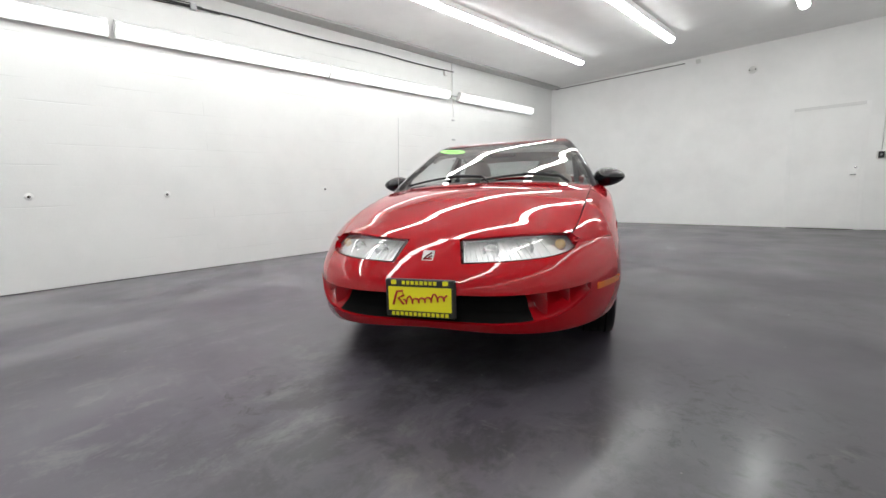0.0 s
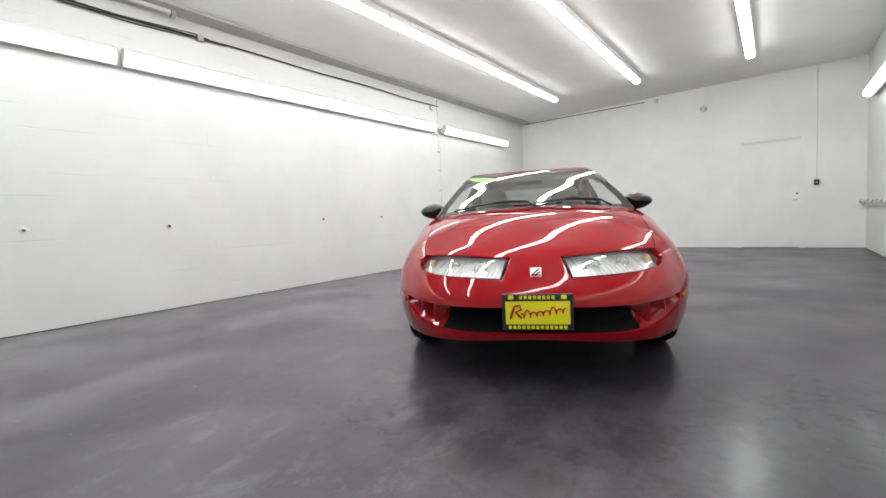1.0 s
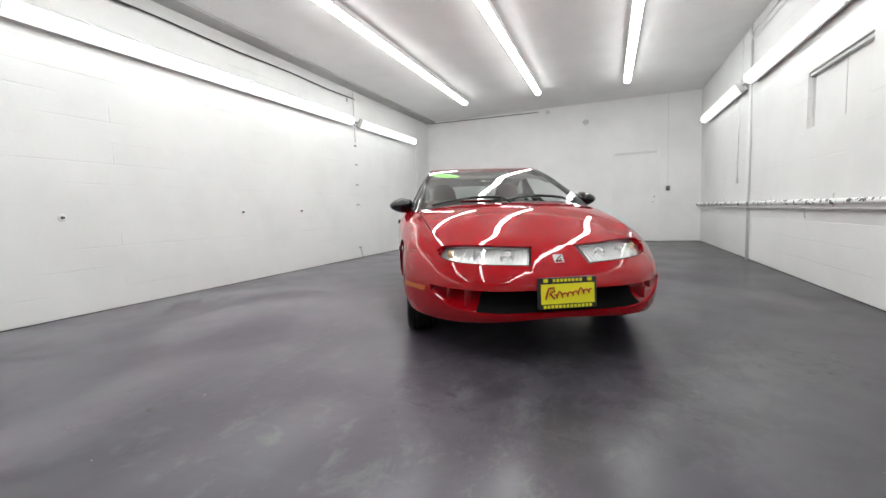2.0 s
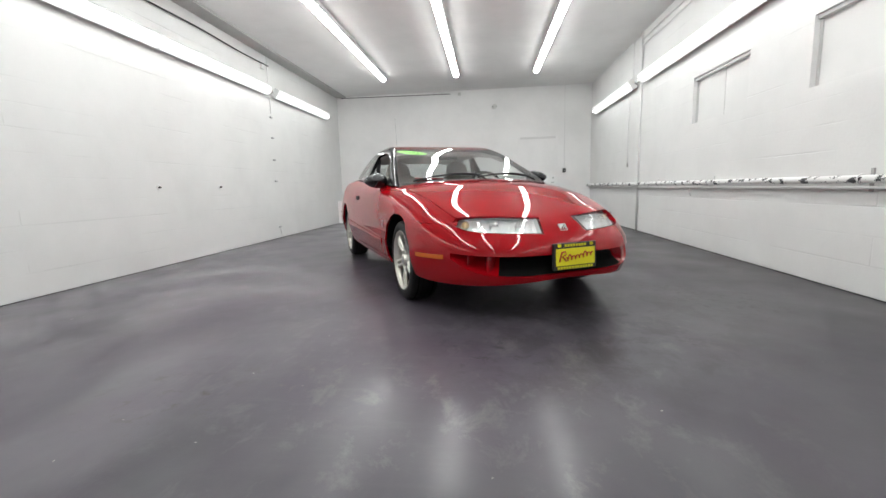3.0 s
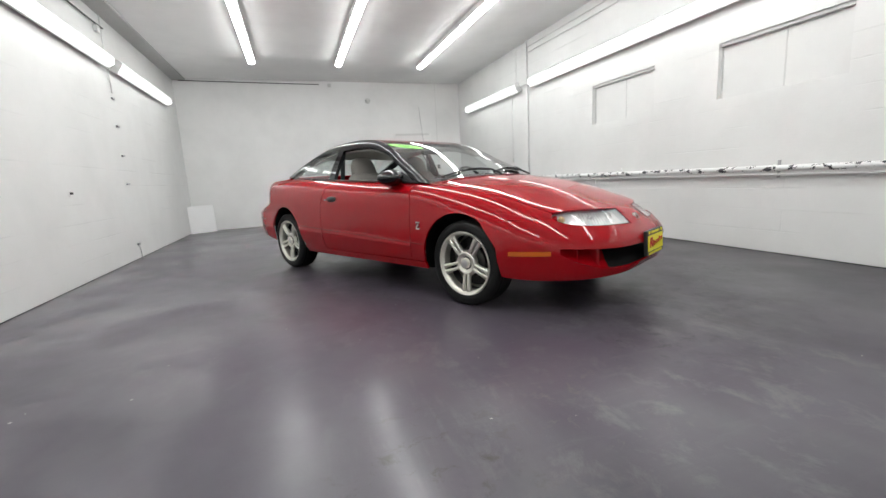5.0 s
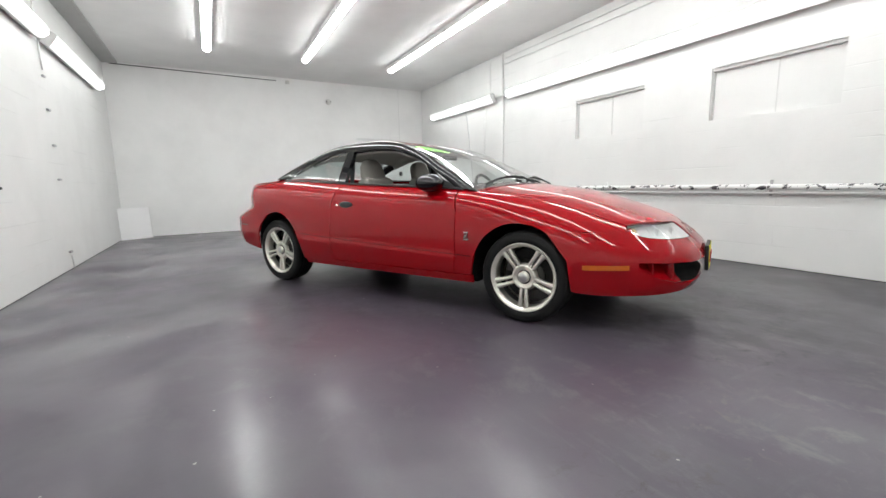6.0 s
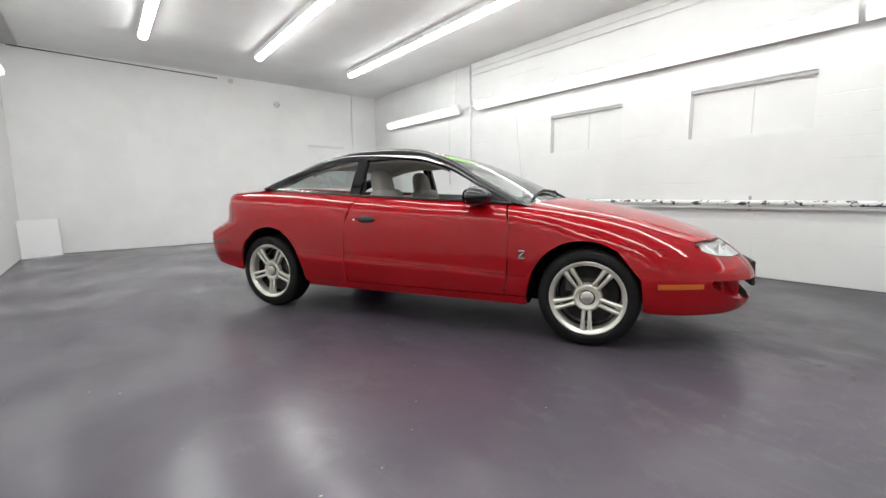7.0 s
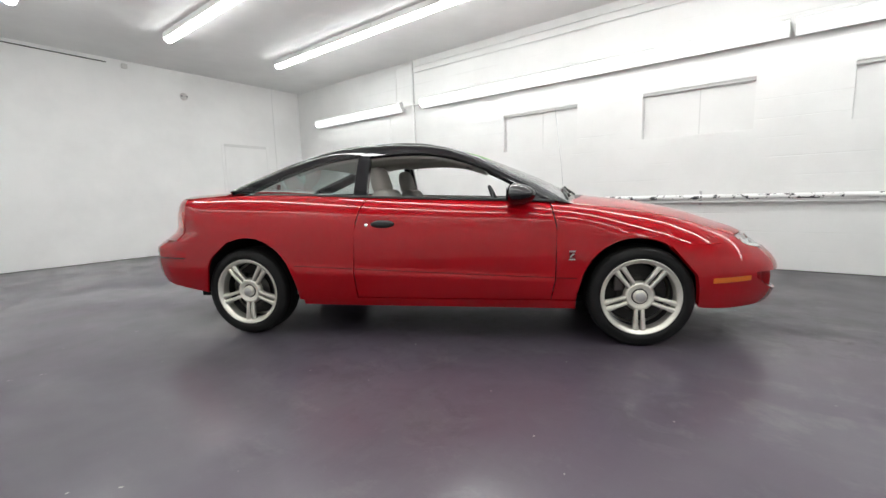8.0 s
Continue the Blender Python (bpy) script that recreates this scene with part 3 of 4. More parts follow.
for mirror in (False, True):
    side = "nearer" if not mirror else "farther"
    # door
    door_rows = []
    heights = [lambda u: 0.288, lambda u: crease_z(-1.74 + 1.26 * u) - 0.012, lambda u: crease_z(-1.74 + 1.26 * u) + 0.001, lambda u: 0.72, lambda u: 0.83, None]
    us = np.linspace(0, 1, 28)
    for h in heights:
        line = []
        for u in us:
            if h:
                z = h(u)
                y = -float(half_width(z))
            else:
                x = -1.69 + 1.18 * u
                y, z = belt(x)
            x = float(door_rear(z)) * (1 - u) + float(door_front(z)) * u
            line.append((x, y, z))
        door_rows.append(line)
    door = sheet("door", rows_between(door_rows, [6, 1, 8, 5, 5]), car_paint, car, "red door panel with a pressed crease", mirror=mirror)
    # rocker under the door
    us = np.linspace(-2.165, -0.37, 40)
    sheet("rocker_panel", rows_between([[(x, -0.80, 0.225) for x in us], [(x, -0.815, 0.262) for x in us], [(x, -0.818, 0.286) for x in us]], [2, 2]), car_paint, car, mirror=mirror)
    # front wing
    xs = sorted(list(np.linspace(-0.50, -0.37, 5)) + arch_columns(-0.025, 0.338, -0.3629, 0.17) + list(np.linspace(0.17, 0.585, 16)))
    f0, f1, f2, f4 = [], [], [], []
    for x in xs:
        if x < -0.364:
            z0 = 0.288
        elif x < 0.17:
            z0 = float(arch_z(x, -0.025))
        else:
            z0 = 0.618 + 0.01 * (x - 0.17)
        fade = max(0.0, 1 - (x + 0.50) / 0.16)
        k = np.clip((x + 0.50) / 1.085, 0, 1)
        ty, tz = shut_line(k)
        ty = -ty
        zc = max(z0 + 0.012, crease_z(x) if x < -0.3 else 0)
        zc = max(zc, z0 + 0.004)
        for store, z, y in ((f0, z0, None), (f1, zc, None), (f2, max(0.632 + 0.11 * (1 - k), z0 + 0.012), None), (f4, tz, ty)):
            xe = x
            if y is None:
                skew = max(0.0, x - 0.35) / 0.235
                xe = x + 0.06 * skew * (1.0 if store is not f2 else 0.5)
                y = -min(float(half_width(z)), float(side_y(xe)))
            xe = xe + fade * (float(door_front(min(max(z, 0.2), 0.9))) + 0.50) + 0.001 * fade
            store.append((xe, y, z))
    sheet("front_wing", rows_between([f0, f1, f2, f4], [2, 7, 9]), car_paint, car, mirror=mirror)
    # rear quarter
    xs = sorted(list(np.linspace(-3.12, -2.672, 12)) + arch_columns(-2.545, 0.355, -2.67, -2.19) + list(np.linspace(-2.188, -1.74, 12)))
    q0, q1, q2, q3, q4 = [], [], [], [], []
    for x in xs:
        z0 = 0.262 if x > -2.19 else (float(arch_z(x, -2.545, 0.355, 0.385)) if x > -2.671 else 0.665)
        zc = max(z0 + 0.01, crease_z(x) if x > -2.3 else 0)
        fade = max(0.0, 1 - (-1.74 - x) / 0.25)
        y4, z4 = belt(x)
        for store, z, y in ((q0, z0, None), (q1, zc - (0.011 if x > -2.2 else 0.005), None), (q2, zc, None), (q3, max(0.78, z0 + 0.04), None), (q4, z4, y4)):
            if y is None:
                y = -float(half_width(z))
            xe = x + fade * (float(door_rear(z)) + 1.74) - 0.003 * fade
            store.append((xe, y, z))
    sheet("rear_quarter", rows_between([q0, q1, q2, q3, q4], [5, 1, 8, 6]), car_paint, car, mirror=mirror)

# hood
us = np.linspace(-1, 1, 37)
rows = []
for k in np.linspace(0.055, 1, 30):
    x0 = -0.50 + 1.085 * k
    wide = 0.70 - 0.087 * k**1.6
    line = []
    for u in us:
        y = u * wide
        x = x0 + (1 - abs(u) ** 2.2) * (0.20 * (1 - k) + 0.21 * k)
        z = float(mid_line(x) - (mid_line(x) - shoulder(x)) * (abs(y) / 0.72) ** 2.4)
        line.append((x, y, z))
    rows.append(line)
sheet("hood", np.array(rows), car_paint, car, "smooth red hood", gap=0.0045)
rows = []
for k in np.linspace(-0.09, 0.05, 6):
    line = []
    for u in us:
        x = -0.50 + 1.085 * k + (1 - abs(u) ** 2.2) * 0.20
        line.append((x, u * 0.695, float(mid_line(x) - (mid_line(x) - shoulder(x)) * (abs(u) * 0.695 / 0.72) ** 2.4)))
    rows.append(line)
sheet("cowl_panel", np.array(rows), trim_black, car, "black cowl below the windscreen", gap=0.0, sink=0.006)

# front bumper skin, from arch to arch, with the air intakes left open
plan = [(0.31, 0.80), (0.40, 0.775), (0.48, 0.735), (0.55, 0.69), (0.62, 0.635), (0.69, 0.57), (0.75, 0.50), (0.81, 0.42), (0.875, 0.275), (0.915, 0.15), (0.92, 0.12), (0.935, 0.0)]
pl_t = [0, 0.15, 0.3, 0.42, 0.51, 0.59, 0.66, 0.73, 0.84, 0.92, 0.935, 1.0]
plan_x, plan_y = curve(pl_t, [p[0] for p in plan]), curve(pl_t, [p[1] for p in plan])
cols = sorted(set(list(np.linspace(0, 1, 41)) + [0.92, 0.935]))
cols = [c for c in cols if not (0.905 < c < 0.95 and c not in (0.92, 0.935))]
lamp_low = curve([0.54, 0.56, 0.60, 0.66, 0.75, 0.85, 0.92], [0.618, 0.594, 0.574, 0.560, 0.552, 0.547, 0.545])
in_top = curve([0, 0.30, 0.40, 0.46, 0.52, 0.58, 0.64, 0.8, 1.0], [0.448, 0.446, 0.444, 0.442, 0.440, 0.437, 0.434, 0.429, 0.427])
in_low = curve([0, 0.46, 0.51, 0.55, 0.60, 0.66, 0.72, 0.85, 1.0], [0.436, 0.430, 0.415, 0.392, 0.360, 0.336, 0.321, 0.308, 0.304])
low_z = curve([0, 0.1, 0.3, 0.6, 0.8, 1.0], [0.252, 0.242, 0.236, 0.246, 0.262, 0.268])


def top_z(c):
    if c < 0.54:
        return 0.618 - 0.002 * c
    return float(lamp_low(c)) if c <= 0.92 else 0.646


full = [(-1, c) for c in cols] + [(1, c) for c in cols[::-1][1:]]
sections = [[], [], [], []]
for s, c in full:
    x, y = float(plan_x(c)), float(plan_y(c))
    for store, z in zip(sections, (float(low_z(c)), min(float(in_low(c)), float(in_top(c)) - 0.014), float(in_top(c)), top_z(c))):
        xe = x - 0.10 * max(0.0, z - 0.5) / 0.1 * c
        if c < 0.12:
            edge = -0.025 + 0.338 * math.sqrt(max(0.0, 1 - ((max(z, 0.305) - 0.305) / 0.364) ** 2)) + 0.002
            xe = edge + (x - edge) * (c / 0.12) ** 0.8 if c > 0 else edge
        store.append((xe, s * y, z))
grid = rows_between(sections, [6, 6, 10])
OPEN = [(0.515, 1.01)]


def intake(i, j):
    if not 6 <= i < 12:
        return False
    a, b = full[j], full[j + 1]
    c = (a[1] + b[1]) / 2
    return any(lo < c < hi for lo, hi in OPEN)


bumper = sheet("front_bumper", grid, car_paint, car, "red bumper skin with dark air intakes", skip=intake, lip=0.034, gap=0.0015)
# recess below the overhanging shelf, with two red fins a side
def recess_sink(cs, rows):
    """Depth of the recess: shallow at its floor, deep under the shelf."""
    deep = np.interp(cs, [0.49, 0.53, 0.57, 0.62, 0.70, 1.0], [0.003, 0.032, 0.070, 0.095, 0.11, 0.115])
    climb = np.interp(np.linspace(0, 1, rows), [0, 0.25, 1], [0.05, 0.6, 1.2])
    return deep[None] * climb[:, None]


def recess_grid(cs, signs):
    g = [[(float(plan_x(c)), s * float(plan_y(c)), float(f(c)) + dz) for s, c in zip(signs, cs)] for f, dz in ((in_low, -0.004), (in_top, 0.022))]
    return rows_between(g, [10])


for sgn in (-1, 1):
    cs = np.linspace(0.50, 0.735, 20)
    sheet("intake_end", recess_grid(cs, [sgn] * 20), car_paint, bumper, "red recessed end of the intake", sink=recess_sink(cs, 11), lip=0, gap=0.0)
inner = [(-1, c) for c in np.linspace(0.735, 1, 24)] + [(1, c) for c in np.linspace(1, 0.735, 24)[1:]]
cs = np.array([c for s, c in inner])
sheet("intake_backing", recess_grid(cs, [s for s, c in inner]), under_black, bumper, sink=recess_sink(cs, 11), lip=0, gap=0.0)
for sgn in (-1, 1):
    for c0, wide, front in ((0.605, 0.020, 0.026), (0.695, 0.026, 0.022)):
        u = np.linspace(-1, 1, 11)
        up = np.linspace(0, 1, 11)
        deep = (front + 0.012 * up[:, None]) + 0.07 * np.abs(u)[None] ** 1.5
        sheet("fin", recess_grid(c0 + wide * u, [sgn] * 11), car_paint, bumper, "red fin across the intake", sink=deep, lip=0, gap=0.0)

# headlights: clear lens set back under the hood edge, bright reflector, amber corner
INWARD = np.array((-0.93, 0.0, -0.36))
for sgn in (-1, 1):
    hl = new("headlight")
    hl.parent = car
    cs = np.linspace(0.543, 0.915, 24)
    low, high = [], []
    for c in cs:
        x, y = float(plan_x(c)), float(plan_y(c))
        x -= 0.10 * max(0.0, top_z(max(c, 0.543)) - 0.5) / 0.1 * c
        low.append((x, sgn * y, top_z(max(c, 0.543)) + 0.003))
        k = (c - 0.543) / 0.372
        yy = 0.608 - 0.473 * k
        xh = 0.585 + (1 - min(1.0, yy / 0.613) ** 2.2) * 0.21
        high.append((xh - 0.001, sgn * yy, float(mid_line(xh) - (mid_line(xh) - shoulder(xh)) * (yy / 0.72) ** 2.4) - 0.003))
    skin = fitted(rows_between([low, high], [8]))
    back = 0.005 + 0.036 * (1 - np.linspace(0, 1, 24)) ** 1.8
    # the lens is a little smaller than its opening
    at = np.interp(np.linspace(0.055, 1, 24), np.linspace(0, 1, 24), np.arange(24))
    j0 = np.minimum(at.astype(int), 22)
    f = (at - j0)[None, :, None]
    lens = skin[:, j0] * (1 - f) + skin[:, j0 + 1] * f + INWARD * back[None, :, None]
    deep = lens + INWARD * 0.045
    quads = [(i * 24 + j, i * 24 + j + 1, (i + 1) * 24 + j + 1, (i + 1) * 24 + j) for i in range(8) for j in range(23)]
    place("lens", mesh_of("lens", lens.reshape(-1, 3), quads, lens_glass, True), hl, None, "clear ribbed lens").visible_shadow = False
    place("reflector", mesh_of("reflector", deep.reshape(-1, 3), quads, lamp_back, True), hl)
    rim = [(0, j) for j in range(24)] + [(i, 23) for i in range(1, 9)] + [(8, j) for j in range(22, -1, -1)] + [(i, 0) for i in range(7, 0, -1)]
    n = len(rim)
    band = [(k, (k + 1) % n, n + (k + 1) % n, n + k) for k in range(n)]
    for nm, outer, inside, mat in (("bezel", skin, lens, car_paint), ("housing", lens, deep, lamp_back)):
        place(nm, mesh_of(nm, [outer[a] for a in rim] + [inside[a] for a in rim], band, mat), hl)
    tube("gasket", [tuple(lens[a]) for a in rim], 0.0028, trim_black, hl, sides=6, cyclic=True)
    tube("divider", [tuple(lens[i, 7] * 0.6 + deep[i, 7] * 0.4) for i in range(9)], 0.003, lamp_back, hl, sides=6)
    c3 = (lens[4, 3] + deep[4, 3]) / 2
    lathe("turn_lamp", [(0.0, -0.010), (0.017, -0.008), (0.023, 0.0), (0.026, 0.010)], pale_amber, hl, "amber corner lamp", 20, Matrix.Translation(Vector(c3)) @ pose(0, 0, 0, 0, 0, 90 + sgn * 25))
    for j, r in ((11, 0.030), (18, 0.034)):
        c3 = lens[4, j] * 0.3 + deep[4, j] * 0.7
        lathe("bowl", [(0.004, 0.016), (r * 0.6, 0.010), (r, -0.006), (r + 0.003, -0.006)], chrome, hl, seg=20, m=Matrix.Translation(Vector(c3)) @ pose(0, 0, 0, 0, 0, 90))
    for j in range(9, 23):
        tube("rib", [tuple(deep[i, j] - INWARD * 0.004) for i in range(9)], 0.0028, lamp_back, hl, sides=5)

# badge on the nose
bp = Vector(fitted([(0.88, 0.0, 0.578)])[0])
nb = part("nose_badge", box_bm(-0.004, -0.027, -0.027, 0.002, 0.027, 0.027, 0.003), badge_metal, car, "square badge with a chrome rim", m=Matrix.Translation(bp) @ pose(0, 0, 0, 0, -38, 0))
tube("badge_rim", [(0.003, -0.024, -0.024), (0.003, 0.024, -0.024), (0.003, 0.024, 0.024), (0.003, -0.024, 0.024)], 0.0035, badge_metal, nb, sides=6, cyclic=True)
tube("badge_stroke", [(0.003, -0.018, -0.018), (0.003, -0.004, 0.0), (0.003, 0.016, 0.016)], 0.004, badge_red, nb, sides=6)
tube("badge_stroke", [(0.003, -0.002, -0.019), (0.003, 0.008, -0.006), (0.003, 0.019, 0.0)], 0.0035, badge_red, nb, sides=6)

# marker lamps on the bumper sides
for sgn in (-1, 1):
    ln = [[(x, sgn * (0.775 - 0.3 * (x - 0.36)), z) for x in np.linspace(0.372, 0.62, 12)] for z in (0.396, 0.427)]
    g = rows_between(ln, [2])
    sheet("marker_lamp", g, amber, car, "amber side marker lamp", lip=0.01, gap=0.002, sink=-0.004)

# rear bumper and tail
us = np.linspace(-1, 1, 41)


def tail_row(z, x_side):
    line = []
    for u in us:
        a = abs(u)
        if a > 0.8:
            k = (a - 0.8) / 0.2
            x = -3.25 + (x_side + 3.25) * k
            y = 0.76 + 0.05 * k
        else:
            t = a / 0.8
            x = -3.58 + 0.33 * t**3
            y = 0.76 * t
        line.append((x, math.copysign(y, u) if u else 0.0, z + (0.11 * min(1.0, (1 - a) / 0.3) if z < 0.35 else 0.0)))
    return line


sheet("rear_bumper", rows_between([tail_row(0.30, -2.902), tail_row(0.53, -2.837), tail_row(0.56, -2.812), tail_row(0.66, -2.682)], [6, 1, 4]), car_paint, car, "red rear bumper with a dark strip")
sheet("bumper_strip", rows_between([tail_row(0.541, -3.05), tail_row(0.549, -3.05)], [1]), trim_black, car, sink=-0.003, lip=0.004, gap=0.0)


def tail_panel_row(z):
    return [(-3.54 + 0.43 * abs(u) ** 3.2, u * 0.765, z) for u in us]


lid_edge = [(-3.445 + 0.3 * abs(u) ** 3, u * 0.73, float(mid_line(-3.445)) - 0.004) for u in us]
sheet("tail_panel", rows_between([tail_panel_row(0.655), tail_panel_row(0.90), lid_edge], [8, 4]), car_paint, car)
part("tail_liner", box_bm(-3.27, -0.50, 0.40, -3.23, 0.50, 0.88), under_black, car)
for sgn in (-1, 1):
    g = [[(-3.546 + 0.43 * u**3.2, sgn * (u * 0.765 + 0.004 * u), z) for u in np.linspace(0.52, 0.998, 16)] for z in (0.76, 0.89)]
    sheet("tail_lamp", rows_between(g, [4]), red_lens, car, "red tail lamp", sink=-0.002, lip=0.006)
# rear deck
rows = []
for x in np.linspace(-3.44, -2.80, 16):
    rows.append([(x + 0.3 * abs(u) ** 3 * min(1, (-2.8 - x) / 0.4) - 0.14 * (1 - u * u) * max(0, 1 - (-2.8 - x) / 0.4), u * 0.72, float(mid_line(x))) for u in np.linspace(-1, 1, 25)])
sheet("trunk_lid", np.array(rows), car_paint, car)

# floor pan, arch liners, sills
part("undertray", box_bm(0.26, -0.45, 0.275, 0.72, 0.45, 0.285), under_black, car)
part("floor_pan", box_bm(-3.15, -0.60, 0.22, 0.30, 0.60, 0.26), under_black, car)
for sgn in (-1, 1):
    part("inner_sill", box_bm(-2.2, min(sgn * 0.68, sgn * 0.75), 0.225, -0.37, max(sgn * 0.68, sgn * 0.75), 0.30), under_black, car)
    for cx, a, b in ((-0.025, 0.338, 0.364), (-2.545, 0.355, 0.385)):
        verts, faces = [], []
        n = 24
        for k in range(n + 1):
            th = math.pi * (1.06 - 1.12 * k / n)
            x, z = cx + (a + 0.012) * math.cos(th), 0.305 + (b + 0.012) * math.sin(th)
            out = float(half_width(z)) * (min(1.0, float(width_along(x)) - 0.032 * min(1, max(0, (z - 0.45) / 0.2)) * min(1, max(0, (x + 0.6) / 0.7)))) - 0.022
            verts += [(x, sgn * out, z), (x, sgn * 0.48, z)]
        for k in range(n):
            faces.append((2 * k, 2 * k + 1, 2 * k + 3, 2 * k + 2))
        c = len(verts)
        verts.append((cx, sgn * 0.48, 0.25))
        faces += [(2 * k + 1, c, 2 * k + 3) for k in range(n)]
        place("wheel_arch_liner", mesh_of("wheel_arch_liner", verts, faces, under_black), car)


# ---- wheels ----
def wheel():
    """Tyre and five-twin-spoke rim; the outer face looks to -y."""
    w = new("wheel")
    r0 = 0.227
    prof = [(r0 - 0.012, 0.09), (r0, 0.098), (0.255, 0.104), (0.285, 0.099), (0.301, 0.084), (0.3065, 0.05), (0.3075, 0.0), (0.3065, -0.05), (0.301, -0.084), (0.292, -0.096), (0.282, -0.1), (0.262, -0.105), (0.24, -0.105), (r0 + 0.006, -0.099), (r0 - 0.002, -0.092), (r0 - 0.012, -0.08)]
    tyre = lathe("tyre", prof, rubber, w, "black road tyre", 64)
    for y in (-0.055, -0.02, 0.02, 0.055):
        lathe("tread_groove", [(0.3079, y - 0.004), (0.3068, y - 0.002), (0.3068, y + 0.002), (0.3079, y + 0.004)], under_black, w, seg=64)
    rim = lathe("rim", [(0.192, 0.08), (0.200, 0.02), (0.198, -0.05), (0.201, -0.078), (0.206, -0.088), (0.217, -0.093), (0.224, -0.101), (0.229, -0.102), (0.231, -0.095), (0.226, -0.085)], alloy, w, "silver alloy rim", 64)
    lathe("brake_disc", [(0.0, -0.005), (0.11, -0.005), (0.113, 0.005), (0.113, 0.015)], iron, w, seg=40)
    lathe("dust_shield", [(0.0, 0.03), (0.18, 0.03)], dark_iron, w, seg=32)
    part("brake_caliper", box_bm(-0.14, -0.04, 0.02, -0.08, 0.05, 0.12, 0.012), iron, w)
    lathe("barrel", [(0.199, 0.075), (0.197, -0.03)], dark_iron, w, seg=48)
    # spokes: five pairs
    for k in range(5):
        base = math.radians(90 + 72 * k + 36)
        bm = bmesh.new()
        for s in (-1, 1):
            st = []
            for t in np.linspace(0, 1, 6):
                r = 0.06 + (0.207 - 0.06) * t
                off = s * (0.0165 + 0.005 * t)
                half = 0.0132 - 0.001 * math.sin(math.pi * t) + 0.006 * t**4
                y = -0.066 - 0.012 * math.sin(math.pi * t * 0.7) - 0.005 * t
                ring = []
                for da, dy in ((-half, 0.018), (-half * 0.95, -0.002), (-half * 0.45, -0.008), (half * 0.45, -0.008), (half * 0.95, -0.002), (half, 0.018)):
                    a = base
                    px, pz = r * math.cos(a) - (off + da) * math.sin(a), r * math.sin(a) + (off + da) * math.cos(a)
                    ring.append(bm.verts.new((px, y + dy, pz)))
                st.append(ring)
            for a, b in zip(st, st[1:]):
                for q in range(5):
                    bm.faces.new((a[q], a[q + 1], b[q + 1], b[q]))
                bm.faces.new((a[5], a[0], b[0], b[5]))
        bmesh.ops.recalc_face_normals(bm, faces=bm.faces)
        part("spoke", bm, alloy, w, smooth=True)
    lathe("hub", [(0.092, -0.048), (0.086, -0.070), (0.078, -0.080), (0.070, -0.081), (0.062, -0.074), (0.046, -0.068), (0.040, -0.070), (0.038, -0.086), (0.034, -0.090), (0.012, -0.091), (0.0, -0.091)], alloy, w, "silver hub with round centre cap", 40)
    lathe("hub_groove", [(0.047, -0.0695), (0.041, -0.0705), (0.039, -0.073)], dark_iron, w, seg=40)
    lathe("centre_cap", [(0.028, -0.0905), (0.022, -0.093), (0.0, -0.094)], badge_metal, w, seg=24)
    return w


wh = wheel()
wh.parent = car
wh.matrix_basis = pose(0, -0.714, 0.306)
for x, y, rz, spin in ((REAR, -0.716, 0, 0), (0, 0.714, 180, 10), (REAR, 0.716, 180, 30)):
    copy_thing(wh, pose(x, y, 0.306, 0, 0, rz) @ pose(0, 0, 0, 0, spin, 0))

# ---- greenhouse ----
ws_side = [(-0.37, 0.715, 0.865), (-0.55, 0.672, 0.965), (-0.72, 0.632, 1.055), (-0.90, 0.588, 1.145), (-1.08, 0.54, 1.222), (-1.21, 0.503, 1.252)]


def along(pts, n):
    p = np.array(pts, float)
    d = np.r_[0, np.cumsum(np.linalg.norm(np.diff(p, axis=0), axis=1))]
    t = np.linspace(0, d[-1], n)
    fs = [curve(d, p[:, k]) for k in range(3)]
    return [tuple(float(f(v)) for f in fs) for v in t]


ws = along(ws_side, 18)
rows = []
for k, (x, y, z) in enumerate(ws):
    t = k / 17
    bulge = 0.14 - 0.09 * t
    rows.append([(x + bulge * (1 - abs(u) ** 2.2), u * y, z + (0.035 + 0.015 * t) * (1 - abs(u) ** 2) + 0.0) for u in np.linspace(-1, 1, 25)])
windshield = sheet("windshield", np.array(rows), glass, car, "clear raked windscreen", cabin, gap=0.0, lip=0.0)
windshield.visible_shadow = False
roof_edge = along([(-1.21, 0.503, 1.252), (-1.30, 0.486, 1.264), (-1.42, 0.472, 1.275), (-1.70, 0.465, 1.288), (-1.98, 0.485, 1.262)], 16)
rows = []
for k, (x, y, z) in enumerate(roof_edge):
    t = k / 15
    fwd = 0.05 * (1 - t) - 0.10 * t
    rows.append([(x + fwd * (1 - abs(u) ** 2.2), u * y, z + 0.06 * (1 - abs(u) ** 2)) for u in np.linspace(-1, 1, 25)])
sheet("roof_panel", np.array(rows), car_paint, car, "red roof panel", cabin)
back_edge = along([(-1.98, 0.485, 1.262), (-2.27, 0.525, 1.178), (-2.57, 0.575, 1.075), (-2.78, 0.60, 1.0)], 14)
rows = []
for k, (x, y, z) in enumerate(back_edge):
    t = k / 13
    rows.append([(x - (0.10 + 0.06 * t) * (1 - abs(u) ** 2.2), u * y, z + 0.03 * (1 - abs(u) ** 2)) for u in np.linspace(-1, 1, 25)])
rear_glass = sheet("rear_window", np.array(rows), glass, car, "sloping rear window", cabin, gap=0.0, lip=0.0)
rear_glass.visible_shadow = False

